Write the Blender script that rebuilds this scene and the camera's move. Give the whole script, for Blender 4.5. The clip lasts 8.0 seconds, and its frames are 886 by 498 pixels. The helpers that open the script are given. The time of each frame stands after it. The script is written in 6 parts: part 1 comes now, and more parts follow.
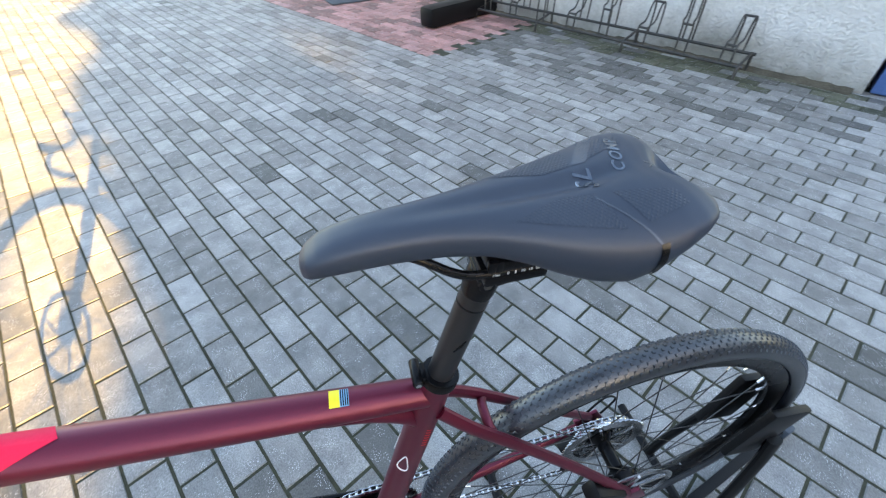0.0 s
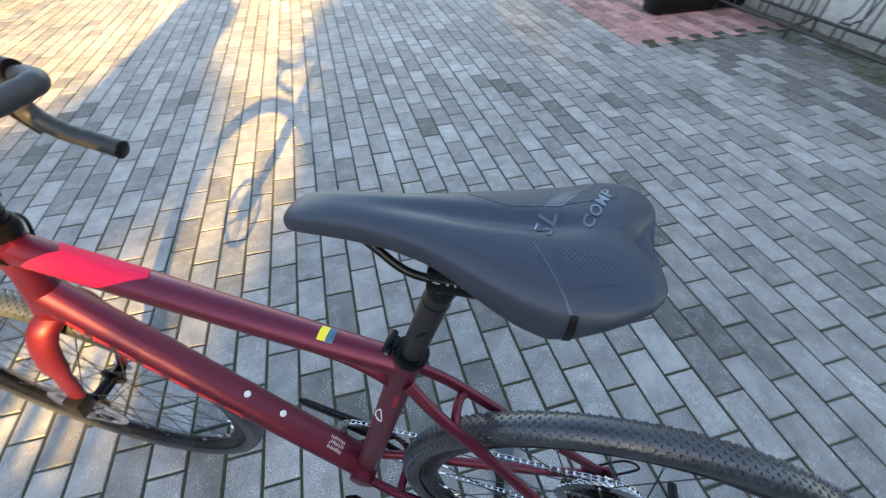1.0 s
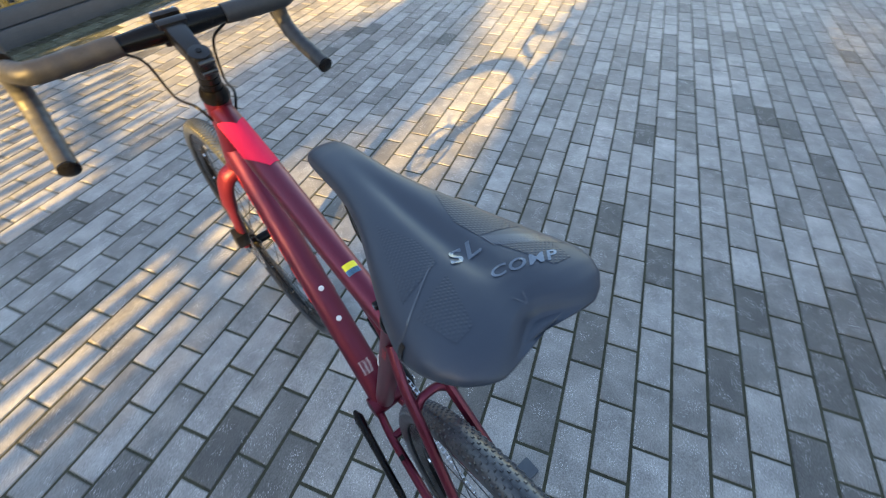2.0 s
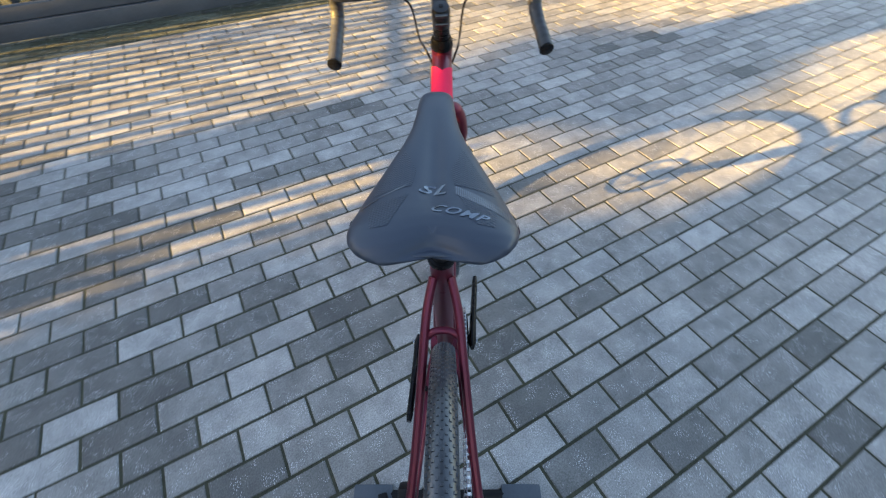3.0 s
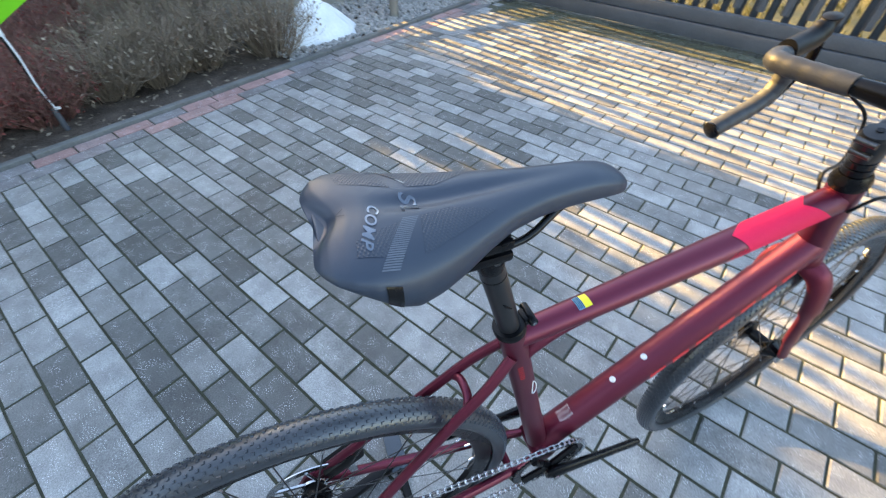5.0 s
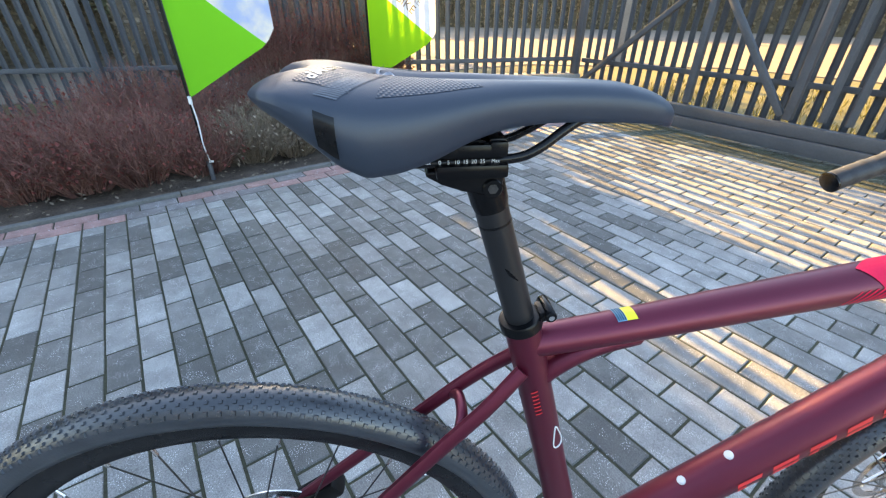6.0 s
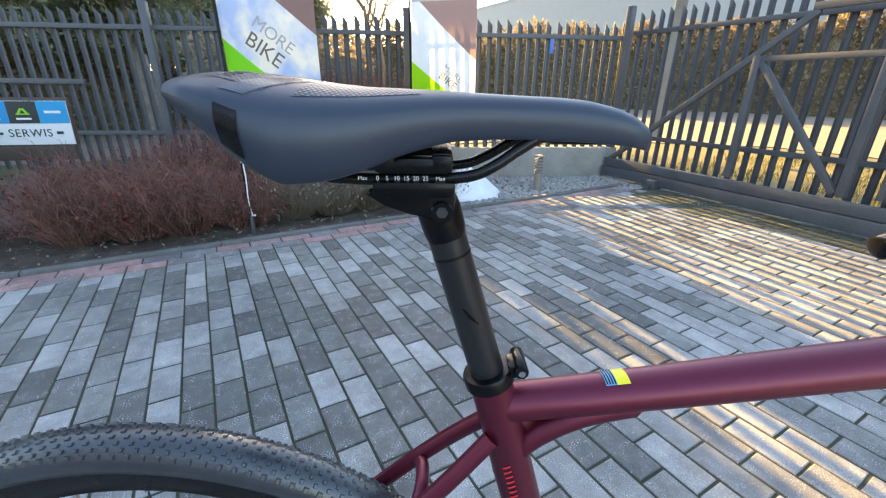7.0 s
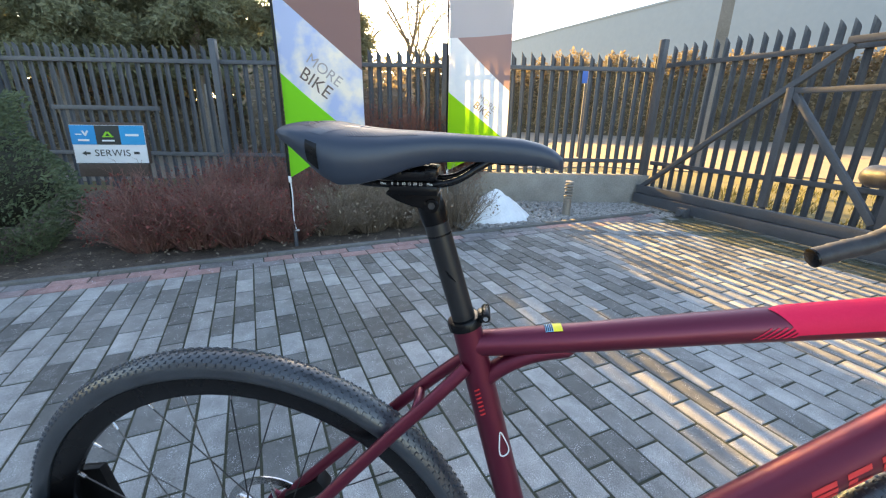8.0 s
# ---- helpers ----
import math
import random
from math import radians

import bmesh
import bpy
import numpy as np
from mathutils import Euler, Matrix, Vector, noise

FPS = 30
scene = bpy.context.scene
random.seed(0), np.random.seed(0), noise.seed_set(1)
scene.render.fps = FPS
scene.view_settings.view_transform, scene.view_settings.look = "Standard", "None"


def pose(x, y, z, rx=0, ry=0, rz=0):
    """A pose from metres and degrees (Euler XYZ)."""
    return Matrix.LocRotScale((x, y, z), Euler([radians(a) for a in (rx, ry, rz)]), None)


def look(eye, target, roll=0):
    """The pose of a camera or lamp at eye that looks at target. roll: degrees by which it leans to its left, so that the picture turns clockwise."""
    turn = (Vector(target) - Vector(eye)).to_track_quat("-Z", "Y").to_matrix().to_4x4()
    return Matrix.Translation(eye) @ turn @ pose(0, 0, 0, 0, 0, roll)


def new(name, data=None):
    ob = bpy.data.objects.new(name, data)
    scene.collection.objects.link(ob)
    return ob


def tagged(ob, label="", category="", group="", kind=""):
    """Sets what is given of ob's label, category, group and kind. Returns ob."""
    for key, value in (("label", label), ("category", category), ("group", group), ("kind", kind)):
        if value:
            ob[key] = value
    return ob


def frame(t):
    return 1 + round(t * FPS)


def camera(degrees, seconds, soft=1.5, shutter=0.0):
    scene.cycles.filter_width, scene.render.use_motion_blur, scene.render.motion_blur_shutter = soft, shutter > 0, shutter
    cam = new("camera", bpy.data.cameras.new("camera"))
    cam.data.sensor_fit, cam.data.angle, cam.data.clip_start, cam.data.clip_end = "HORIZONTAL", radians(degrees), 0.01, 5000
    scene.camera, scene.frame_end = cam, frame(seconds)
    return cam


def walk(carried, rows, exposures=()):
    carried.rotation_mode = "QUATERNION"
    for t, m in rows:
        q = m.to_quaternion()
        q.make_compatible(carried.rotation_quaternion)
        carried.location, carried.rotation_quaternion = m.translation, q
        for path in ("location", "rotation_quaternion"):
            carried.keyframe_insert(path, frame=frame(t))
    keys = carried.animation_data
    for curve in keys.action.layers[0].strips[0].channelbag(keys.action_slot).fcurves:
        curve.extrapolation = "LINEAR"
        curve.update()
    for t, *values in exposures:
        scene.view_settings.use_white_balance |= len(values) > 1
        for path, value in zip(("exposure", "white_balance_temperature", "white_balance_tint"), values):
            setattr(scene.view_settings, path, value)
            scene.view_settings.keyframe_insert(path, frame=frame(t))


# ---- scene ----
cam = camera(94.3, 8.0, soft=1.15, shutter=0.25)
ROWS = [
    (0.0, -0.6521, 0.5333, 1.1648, 47.54, 1.10, -133.01),
    (0.5, -0.6937, 0.4780, 1.1942, 46.11, 0.89, -120.92),
    (1.0, -0.7217, 0.4121, 1.1912, 44.61, 0.67, -105.02),
    (1.5, -0.7254, 0.3141, 1.2032, 43.63, 1.34, -88.10),
    (1.7, -0.7143, 0.2908, 1.1999, 42.75, 0.93, -80.62),
    (2.8, -0.6791, 0.0771, 1.2149, 41.50, 1.19, -36.95),
    (3.0, -0.6534, 0.0591, 1.2239, 41.28, 0.96, -29.12),
    (3.5, -0.5702, 0.0293, 1.2383, 41.13, 1.02, -9.41),
    (4.0, -0.4806, 0.0470, 1.2124, 41.44, 0.38, 9.37),
    (4.5, -0.4141, 0.0848, 1.2138, 42.10, 0.59, 26.61),
    (5.0, -0.3633, 0.1222, 1.1937, 45.13, -0.04, 39.50),
    (5.2, -0.3542, 0.1405, 1.1545, 47.93, 0.15, 44.02),
    (6.3, -0.2666, 0.1715, 1.0251, 62.59, -0.34, 56.86),
    (6.5, -0.2774, 0.1961, 1.0197, 64.28, -0.59, 58.12),
    (7.0, -0.2639, 0.2217, 1.0015, 68.47, -0.59, 60.57),
    (7.5, -0.1930, 0.2040, 1.0152, 70.93, -0.78, 63.00),
    (8.0, -0.0997, 0.1840, 1.0177, 71.73, -0.94, 65.68),
]
EXPOSURES = [(0.0, 3.23, 7150, 11), (0.5, 3.08, 7050, 11), (1.0, 2.92, 6970, 11), (1.5, 2.77, 6770, 10), (3.0, 2.67, 6670, 10), (4.0, 2.85, 6700, 10), (4.5, 3.04, 6690, 10), (5.0, 3.27, 6720, 10), (6.5, 3.27, 6820, 11), (7.0, 3.16, 6820, 11), (8.0, 2.97, 6820, 11)]
walk(cam, [(r[0], pose(*r[1:])) for r in ROWS], EXPOSURES)

# world, sun
SUN_EL, SUN_AZ = 17.7, 173.6          # degrees above the horizon; bearing from +x, counter-clockwise
world = bpy.data.worlds.new("sky")
scene.world = world
world.use_nodes = True
wn = world.node_tree.nodes
sky = wn.new("ShaderNodeTexSky")
sky.sky_type, sky.sun_disc = "NISHITA", False
sky.sun_elevation, sky.sun_rotation = radians(SUN_EL), radians(90 - SUN_AZ)
sky.air_density, sky.dust_density, sky.ozone_density = 1.0, 1.2, 0.5
wn["Background"].inputs["Strength"].default_value = 0.092
world.node_tree.links.new(sky.outputs["Color"], wn["Background"].inputs["Color"])
sun_data = bpy.data.lights.new("sun", "SUN")
sun_data.energy, sun_data.angle, sun_data.color = 5.0, radians(0.55), (1.0, 0.61, 0.165)
sun = new("sun", sun_data)
_d = Vector((math.cos(radians(SUN_EL)) * math.cos(radians(SUN_AZ)), math.cos(radians(SUN_EL)) * math.sin(radians(SUN_AZ)), math.sin(radians(SUN_EL))))
sun.matrix_world = look(_d * 30, (0, 0, 0))


# materials
def mat(name, low, high, rough=0.6, metal=0.0, scale=20.0, fine=150.0, bump=0.1, depth=0.002, world_space=False, coat=0.0, spec=0.5, rough_var=0.1, coat_rough=0.25):
    """Two-scale noise between two colours, with fine relief."""
    m = bpy.data.materials.new(name)
    m.use_nodes = True
    n, l = m.node_tree.nodes, m.node_tree.links
    b = n["Principled BSDF"]
    if world_space:
        src = n.new("ShaderNodeNewGeometry").outputs["Position"]
    else:
        src = n.new("ShaderNodeTexCoord").outputs["Object"]
    big, small = n.new("ShaderNodeTexNoise"), n.new("ShaderNodeTexNoise")
    for t, s in ((big, scale), (small, fine)):
        t.inputs["Scale"].default_value, t.inputs["Detail"].default_value = s, 4.0
        l.new(src, t.inputs["Vector"])
    mix = n.new("ShaderNodeMath")
    mix.operation = "MULTIPLY_ADD"
    mix.inputs[1].default_value = 0.45
    l.new(small.outputs["Fac"], mix.inputs[0])
    mul = n.new("ShaderNodeMath")
    mul.operation = "MULTIPLY"
    mul.inputs[1].default_value = 0.55
    l.new(big.outputs["Fac"], mul.inputs[0])
    l.new(mul.outputs[0], mix.inputs[2])
    ramp = n.new("ShaderNodeValToRGB")
    ramp.color_ramp.elements[0].position, ramp.color_ramp.elements[1].position = 0.32, 0.68
    ramp.color_ramp.elements[0].color, ramp.color_ramp.elements[1].color = (*low, 1), (*high, 1)
    l.new(mix.outputs[0], ramp.inputs["Fac"])
    l.new(ramp.outputs["Color"], b.inputs["Base Color"])
    rr = n.new("ShaderNodeMapRange")
    rr.inputs["To Min"].default_value, rr.inputs["To Max"].default_value = max(0.02, rough - rough_var), min(1.0, rough + rough_var)
    l.new(big.outputs["Fac"], rr.inputs["Value"])
    l.new(rr.outputs[0], b.inputs["Roughness"])
    b.inputs["Metallic"].default_value = metal
    b.inputs["Coat Weight"].default_value = coat
    b.inputs["Coat Roughness"].default_value = coat_rough
    b.inputs["Specular IOR Level"].default_value = spec
    if bump:
        bp = n.new("ShaderNodeBump")
        bp.inputs["Strength"].default_value, bp.inputs["Distance"].default_value = bump, depth
        l.new(small.outputs["Fac"], bp.inputs["Height"])
        l.new(bp.outputs["Normal"], b.inputs["Normal"])
    return m


def leaf_mat(name, low, high, scale, fine, through_share=0.45):
    """Thin leaves and needles: light passes through them."""
    m = mat(name, low, high, 0.75, scale=scale, fine=fine, world_space=True, bump=0.0)
    n, l = m.node_tree.nodes, m.node_tree.links
    b = n["Principled BSDF"]
    tr, ms = n.new("ShaderNodeBsdfTranslucent"), n.new("ShaderNodeMixShader")
    ms.inputs[0].default_value = through_share
    l.new(b.inputs["Base Color"].links[0].from_socket, tr.inputs["Color"])
    l.new(b.outputs[0], ms.inputs[1])
    l.new(tr.outputs[0], ms.inputs[2])
    l.new(ms.outputs[0], n["Material Output"].inputs["Surface"])
    return m


def paver_mat(name, stops, per_island):
    """Concrete block: its own shade per piece, stains, grit and bright grains of salt."""
    m = bpy.data.materials.new(name)
    m.use_nodes = True
    n, l = m.node_tree.nodes, m.node_tree.links
    b = n["Principled BSDF"]
    geo = n.new("ShaderNodeNewGeometry")
    pos = geo.outputs["Position"]
    rnd = geo.outputs["Random Per Island"] if per_island else n.new("ShaderNodeObjectInfo").outputs["Random"]
    ramp = n.new("ShaderNodeValToRGB")
    ramp.color_ramp.interpolation = "LINEAR"
    while len(ramp.color_ramp.elements) < len(stops):
        ramp.color_ramp.elements.new(0.5)
    for e, (p, c) in zip(ramp.color_ramp.elements, stops):
        e.position, e.color = p, (*c, 1)
    l.new(rnd, ramp.inputs["Fac"])

    def tex(scale, detail=5.0, rough=0.6):
        t = n.new("ShaderNodeTexNoise")
        t.inputs["Scale"].default_value, t.inputs["Detail"].default_value, t.inputs["Roughness"].default_value = scale, detail, rough
        l.new(pos, t.inputs["Vector"])
        return t.outputs["Fac"]

    def rng(src, a, c, lo, hi):
        r = n.new("ShaderNodeMapRange")
        for k, v in zip(("From Min", "From Max", "To Min", "To Max"), (a, c, lo, hi)):
            r.inputs[k].default_value = v
        l.new(src, r.inputs["Value"])
        return r.outputs[0]

    def mulc(col, fac):
        x = n.new("ShaderNodeVectorMath")
        x.operation = "SCALE"
        l.new(col, x.inputs[0])
        l.new(fac, x.inputs["Scale"])
        return x.outputs[0]

    stain, grit, patch = tex(9.0), tex(260.0, 3.0), tex(1.3, 3.0)
    col = mulc(ramp.outputs["Color"], rng(stain, 0.35, 0.65, 0.72, 1.15))
    col = mulc(col, rng(patch, 0.35, 0.65, 0.86, 1.1))
    col = mulc(col, rng(grit, 0.3, 0.7, 0.62, 1.36))
    vor = n.new("ShaderNodeTexVoronoi")
    vor.voronoi_dimensions = "2D"
    vor.inputs["Scale"].default_value = 150.0
    l.new(pos, vor.inputs["Vector"])
    speck = rng(vor.outputs["Distance"], 0.10, 0.17, 1.0, 0.0)
    gate_n = rng(tex(22.0, 3.0), 0.50, 0.60, 0.0, 1.0)
    mm = n.new("ShaderNodeMath")
    mm.operation = "MULTIPLY"
    l.new(speck, mm.inputs[0])
    l.new(gate_n, mm.inputs[1])
    mixc = n.new("ShaderNodeMix")
    mixc.data_type = "RGBA"
    l.new(mm.outputs[0], mixc.inputs[0])
    l.new(col, mixc.inputs[6])
    mixc.inputs[7].default_value = (0.85, 0.87, 0.9, 1)
    l.new(mixc.outputs[2], b.inputs["Base Color"])
    l.new(rng(stain, 0.3, 0.7, 0.5, 0.75), b.inputs["Roughness"])
    bp = n.new("ShaderNodeBump")
    bp.inputs["Strength"].default_value, bp.inputs["Distance"].default_value = 0.6, 0.0025
    l.new(grit, bp.inputs["Height"])
    l.new(bp.outputs["Normal"], b.inputs["Normal"])
    return m


GREY_STOPS = [(0.0, (0.20, 0.198, 0.19)), (0.25, (0.25, 0.25, 0.242)), (0.6, (0.30, 0.301, 0.295)), (1.0, (0.365, 0.367, 0.36))]
DARK_STOPS = [(0.0, (0.105, 0.105, 0.10)), (0.5, (0.135, 0.136, 0.13)), (1.0, (0.185, 0.187, 0.18))]
MOSS_STOPS = [(0.0, (0.055, 0.06, 0.035)), (0.5, (0.085, 0.09, 0.055)), (1.0, (0.13, 0.135, 0.095))]
RED_STOPS = [(0.0, (0.20, 0.12, 0.11)), (0.25, (0.30, 0.16, 0.145)), (0.5, (0.44, 0.23, 0.215)), (1.0, (0.52, 0.30, 0.285))]
MIX_STOPS = [(0.0, (0.17, 0.16, 0.16)), (0.4, (0.24, 0.23, 0.235)), (0.55, (0.33, 0.20, 0.185)), (1.0, (0.42, 0.26, 0.24))]
paver_piece, paver_rest = paver_mat("grey_concrete_block", GREY_STOPS, False), paver_mat("grey_concrete_blocks", GREY_STOPS, True)
moss_rest = paver_mat("mossy_concrete_blocks", MOSS_STOPS, True)
dark_piece, dark_rest = paver_mat("dark_concrete_block", DARK_STOPS, False), paver_mat("dark_concrete_blocks", DARK_STOPS, True)
red_rest, band_rest = paver_mat("red_concrete_blocks", RED_STOPS, True), paver_mat("mixed_concrete_blocks", MIX_STOPS, True)
joint_sand = mat("joint_sand", (0.022, 0.024, 0.014), (0.065, 0.068, 0.042), 0.95, scale=6, fine=120, world_space=True, bump=0.4)
soil = mat("dark_soil", (0.045, 0.034, 0.025), (0.17, 0.13, 0.10), 0.95, scale=9, fine=90, world_space=True, bump=0.8, depth=0.01)
far_ground = mat("dry_grass_ground", (0.075, 0.072, 0.03), (0.16, 0.145, 0.062), 0.95, scale=0.8, fine=30, world_space=True, bump=0.5, depth=0.02)
road_m = mat("pale_road", (0.175, 0.145, 0.11), (0.245, 0.205, 0.158), 0.9, scale=1.5, fine=60, world_space=True)
concrete = mat("weathered_concrete", (0.22, 0.21, 0.19), (0.36, 0.35, 0.32), 0.9, scale=5, fine=70, world_space=True, bump=0.3)
kerb_m = mat("dark_kerb_concrete", (0.10, 0.10, 0.095), (0.18, 0.18, 0.17), 0.9, scale=8, fine=90, world_space=True, bump=0.3)
steel_grey = mat("grey_painted_steel", (0.060, 0.066, 0.077), (0.092, 0.100, 0.113), 0.5, scale=6, fine=80, bump=0.03, metal=0.0)
plaster = mat("rough_white_plaster", (0.62, 0.61, 0.585), (0.85, 0.84, 0.81), 0.9, scale=7, fine=45, world_space=True, bump=0.9, depth=0.02)


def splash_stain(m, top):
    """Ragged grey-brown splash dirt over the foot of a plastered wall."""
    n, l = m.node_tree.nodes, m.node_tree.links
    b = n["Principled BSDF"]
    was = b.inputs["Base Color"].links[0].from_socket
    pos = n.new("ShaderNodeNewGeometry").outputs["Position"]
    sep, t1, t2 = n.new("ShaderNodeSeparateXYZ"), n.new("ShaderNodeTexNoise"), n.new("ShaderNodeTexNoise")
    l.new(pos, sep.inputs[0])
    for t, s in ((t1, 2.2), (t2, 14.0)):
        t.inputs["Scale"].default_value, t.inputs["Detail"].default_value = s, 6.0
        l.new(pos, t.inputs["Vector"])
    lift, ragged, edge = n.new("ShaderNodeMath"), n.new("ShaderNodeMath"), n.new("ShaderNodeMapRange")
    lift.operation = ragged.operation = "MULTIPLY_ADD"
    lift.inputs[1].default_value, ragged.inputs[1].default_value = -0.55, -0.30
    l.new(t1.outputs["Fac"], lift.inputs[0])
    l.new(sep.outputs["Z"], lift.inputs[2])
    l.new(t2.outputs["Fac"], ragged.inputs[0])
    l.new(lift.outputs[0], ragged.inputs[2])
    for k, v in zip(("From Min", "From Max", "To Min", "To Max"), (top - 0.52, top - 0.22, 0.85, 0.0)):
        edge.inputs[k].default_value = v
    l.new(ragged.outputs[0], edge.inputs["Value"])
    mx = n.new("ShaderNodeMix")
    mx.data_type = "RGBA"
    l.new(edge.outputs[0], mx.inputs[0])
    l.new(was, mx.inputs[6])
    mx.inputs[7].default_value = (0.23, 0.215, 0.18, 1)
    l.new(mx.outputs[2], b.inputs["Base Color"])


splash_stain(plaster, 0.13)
snow_m = mat("old_snow", (0.72, 0.75, 0.78), (0.88, 0.9, 0.92), 0.7, scale=12, fine=60, bump=0.4, depth=0.008)
pebble_m = mat("grey_pebbles", (0.16, 0.15, 0.14), (0.5, 0.48, 0.45), 0.8, scale=25, fine=90)
moss_m = mat("moss_and_dirt", (0.045, 0.040, 0.027), (0.15, 0.13, 0.095), 0.95, scale=8, fine=90, world_space=True, bump=0.8, depth=0.01)


# mesh helpers
def finish(name, bm, material, smooth=True):
    me = bpy.data.meshes.new(name)
    bmesh.ops.recalc_face_normals(bm, faces=bm.faces)
    bm.to_mesh(me)
    bm.free()
    for m in material if isinstance(material, (list, tuple)) else [material]:
        me.materials.append(m)
    if smooth:
        me.polygons.foreach_set("use_smooth", [True] * len(me.polygons))
        me.set_sharp_from_angle(angle=radians(38))
    return me


def part(name, bm, material, parent, label="", smooth=True):
    """One mesh object, under a thing or a part."""
    ob = new(name, finish(name, bm, material, smooth))
    ob.parent = parent
    return tagged(ob, label)


def thing(name, label, category, group="", kind="", m=None):
    ob = new(name)
    ob.empty_display_size = 0.1
    if m is not None:
        ob.matrix_world = m
    return tagged(ob, label, category, group, kind)


def box(bm, c, s, m=None, bevel=0.0):
    g = bmesh.ops.create_cube(bm, size=1.0)["verts"]
    for v in g:
        v.co = Vector((v.co.x * s[0], v.co.y * s[1], v.co.z * s[2]))
    if bevel:
        es = {e for v in g for e in v.link_edges}
        r = bmesh.ops.bevel(bm, geom=list(es), offset=bevel, segments=2, affect="EDGES", profile=0.6)
        g = list({v for f in r["faces"] for v in f.verts} | {v for v in g if v.is_valid})
    for v in g:
        v.co = (m @ v.co if m is not None else v.co) + Vector(c)
    return g


def frames_along(pts):
    """Parallel-carried side and up vectors along a path; the side starts towards +y."""
    pts = [Vector(p) for p in pts]
    tang = []
    for i in range(len(pts)):
        a, b = pts[max(i - 1, 0)], pts[min(i + 1, len(pts) - 1)]
        tang.append((b - a).normalized())
    ref = Vector((0, 1, 0)) if abs(tang[0].y) < 0.9 else Vector((0, 0, 1))
    out = []
    for t in tang:
        side = (ref - t * ref.dot(t)).normalized()
        out.append((side, t.cross(side)))
        ref = side
    return pts, out


def sweep(bm, pts, rad, seg=12, closed=False, cap=True):
    """A tube along pts; rad: one radius, or (side, up) radii, or a list of either."""
    pts, fr = frames_along(pts)
    n = len(pts)
    rings = []
    for i, p in enumerate(pts):
        r = rad[i] if isinstance(rad, list) else rad
        a, b = r if isinstance(r, tuple) else (r, r)
        rings.append([bm.verts.new(p + fr[i][0] * (a * math.cos(k * math.tau / seg)) + fr[i][1] * (b * math.sin(k * math.tau / seg))) for k in range(seg)])
    for i in range(n if closed else n - 1):
        A, B = rings[i], rings[(i + 1) % n]
        for k in range(seg):
            bm.faces.new((A[k], A[(k + 1) % seg], B[(k + 1) % seg], B[k]))
    if cap and not closed:
        bm.faces.new(rings[0][::-1])
        bm.faces.new(rings[-1])
    return rings


def smooth_path(pts, n=8):
    """Catmull-Rom through pts."""
    P = [Vector(p) for p in pts]
    P = [P[0] * 2 - P[1]] + P + [P[-1] * 2 - P[-2]]
    out = []
    for i in range(1, len(P) - 2):
        for k in range(n):
            t = k / n
            a, b, c, d = P[i - 1:i + 3]
            out.append(0.5 * ((2 * b) + (c - a) * t + (2 * a - 5 * b + 4 * c - d) * t * t + (3 * b - a - 3 * c + d) * t ** 3))
    out.append(P[-2])
    return out


def turned(bm, prof, c=(0, 0, 0), axis="y", seg=32, close=False):
    """A body of revolution; prof: (radius, height along the axis)."""
    rings = []
    for r, h in prof:
        ring = []
        for k in range(seg):
            a = k * math.tau / seg
            u, v = r * math.cos(a), r * math.sin(a)
            co = {"y": (u, h, v), "z": (u, v, h), "x": (h, u, v)}[axis]
            ring.append(bm.verts.new(Vector(co) + Vector(c)))
        rings.append(ring)
    m = len(rings)
    for i in range(m if close else m - 1):
        A, B = rings[i], rings[(i + 1) % m]
        for k in range(seg):
            bm.faces.new((A[k], A[(k + 1) % seg], B[(k + 1) % seg], B[k]))
    if not close:
        bm.faces.new(rings[0][::-1])
        bm.faces.new(rings[-1])
    return rings


def rod(bm, a, b, r, seg=8, r2=None):
    return sweep(bm, [a, b], [r, r if r2 is None else r2], seg)


def plate(bm, outline, z0, z1):
    """A flat slab of this outline between two heights."""
    lo = [bm.verts.new((x, y, z0)) for x, y in outline]
    hi = [bm.verts.new((x, y, z1)) for x, y in outline]
    k = len(lo)
    for i in range(k):
        bm.faces.new((lo[i], lo[(i + 1) % k], hi[(i + 1) % k], hi[i]))
    bm.faces.new(hi)
    bm.faces.new(lo[::-1])


def letters(name, text, size, material, parent, m, depth=0.0006, spacing=1.0, shear=0.0, bold=0.0):
    """Words in the built-in font, turned into a mesh."""
    cu = bpy.data.curves.new(name, "FONT")
    cu.body, cu.size, cu.extrude, cu.align_x, cu.align_y, cu.space_character, cu.shear, cu.offset = text, size, depth, "CENTER", "CENTER", spacing, shear, bold
    tmp = bpy.data.objects.new(name, cu)
    me = bpy.data.meshes.new_from_object(tmp)
    bpy.data.objects.remove(tmp)
    bpy.data.curves.remove(cu)
    me.name = name
    me.materials.clear()
    me.materials.append(material)
    ob = new(name, me)
    ob.parent = parent
    ob.matrix_local = m
    return ob


# ---- the yard ----
SUNK = -0.0032                                     # joints lie this much below the block tops
bm = bmesh.new()
plate(bm, [(-3.26, -6.02), (-0.5, -6.02), (-0.5, -3.52), (9.0, -3.52), (9.0, 4.66), (-3.26, 4.66)], -0.10, SUNK)
tagged(new("paving_bed", finish("paving_bed", bm, joint_sand, False)), "dark mossy sand in the joints of the paving", "ground", kind="structure")

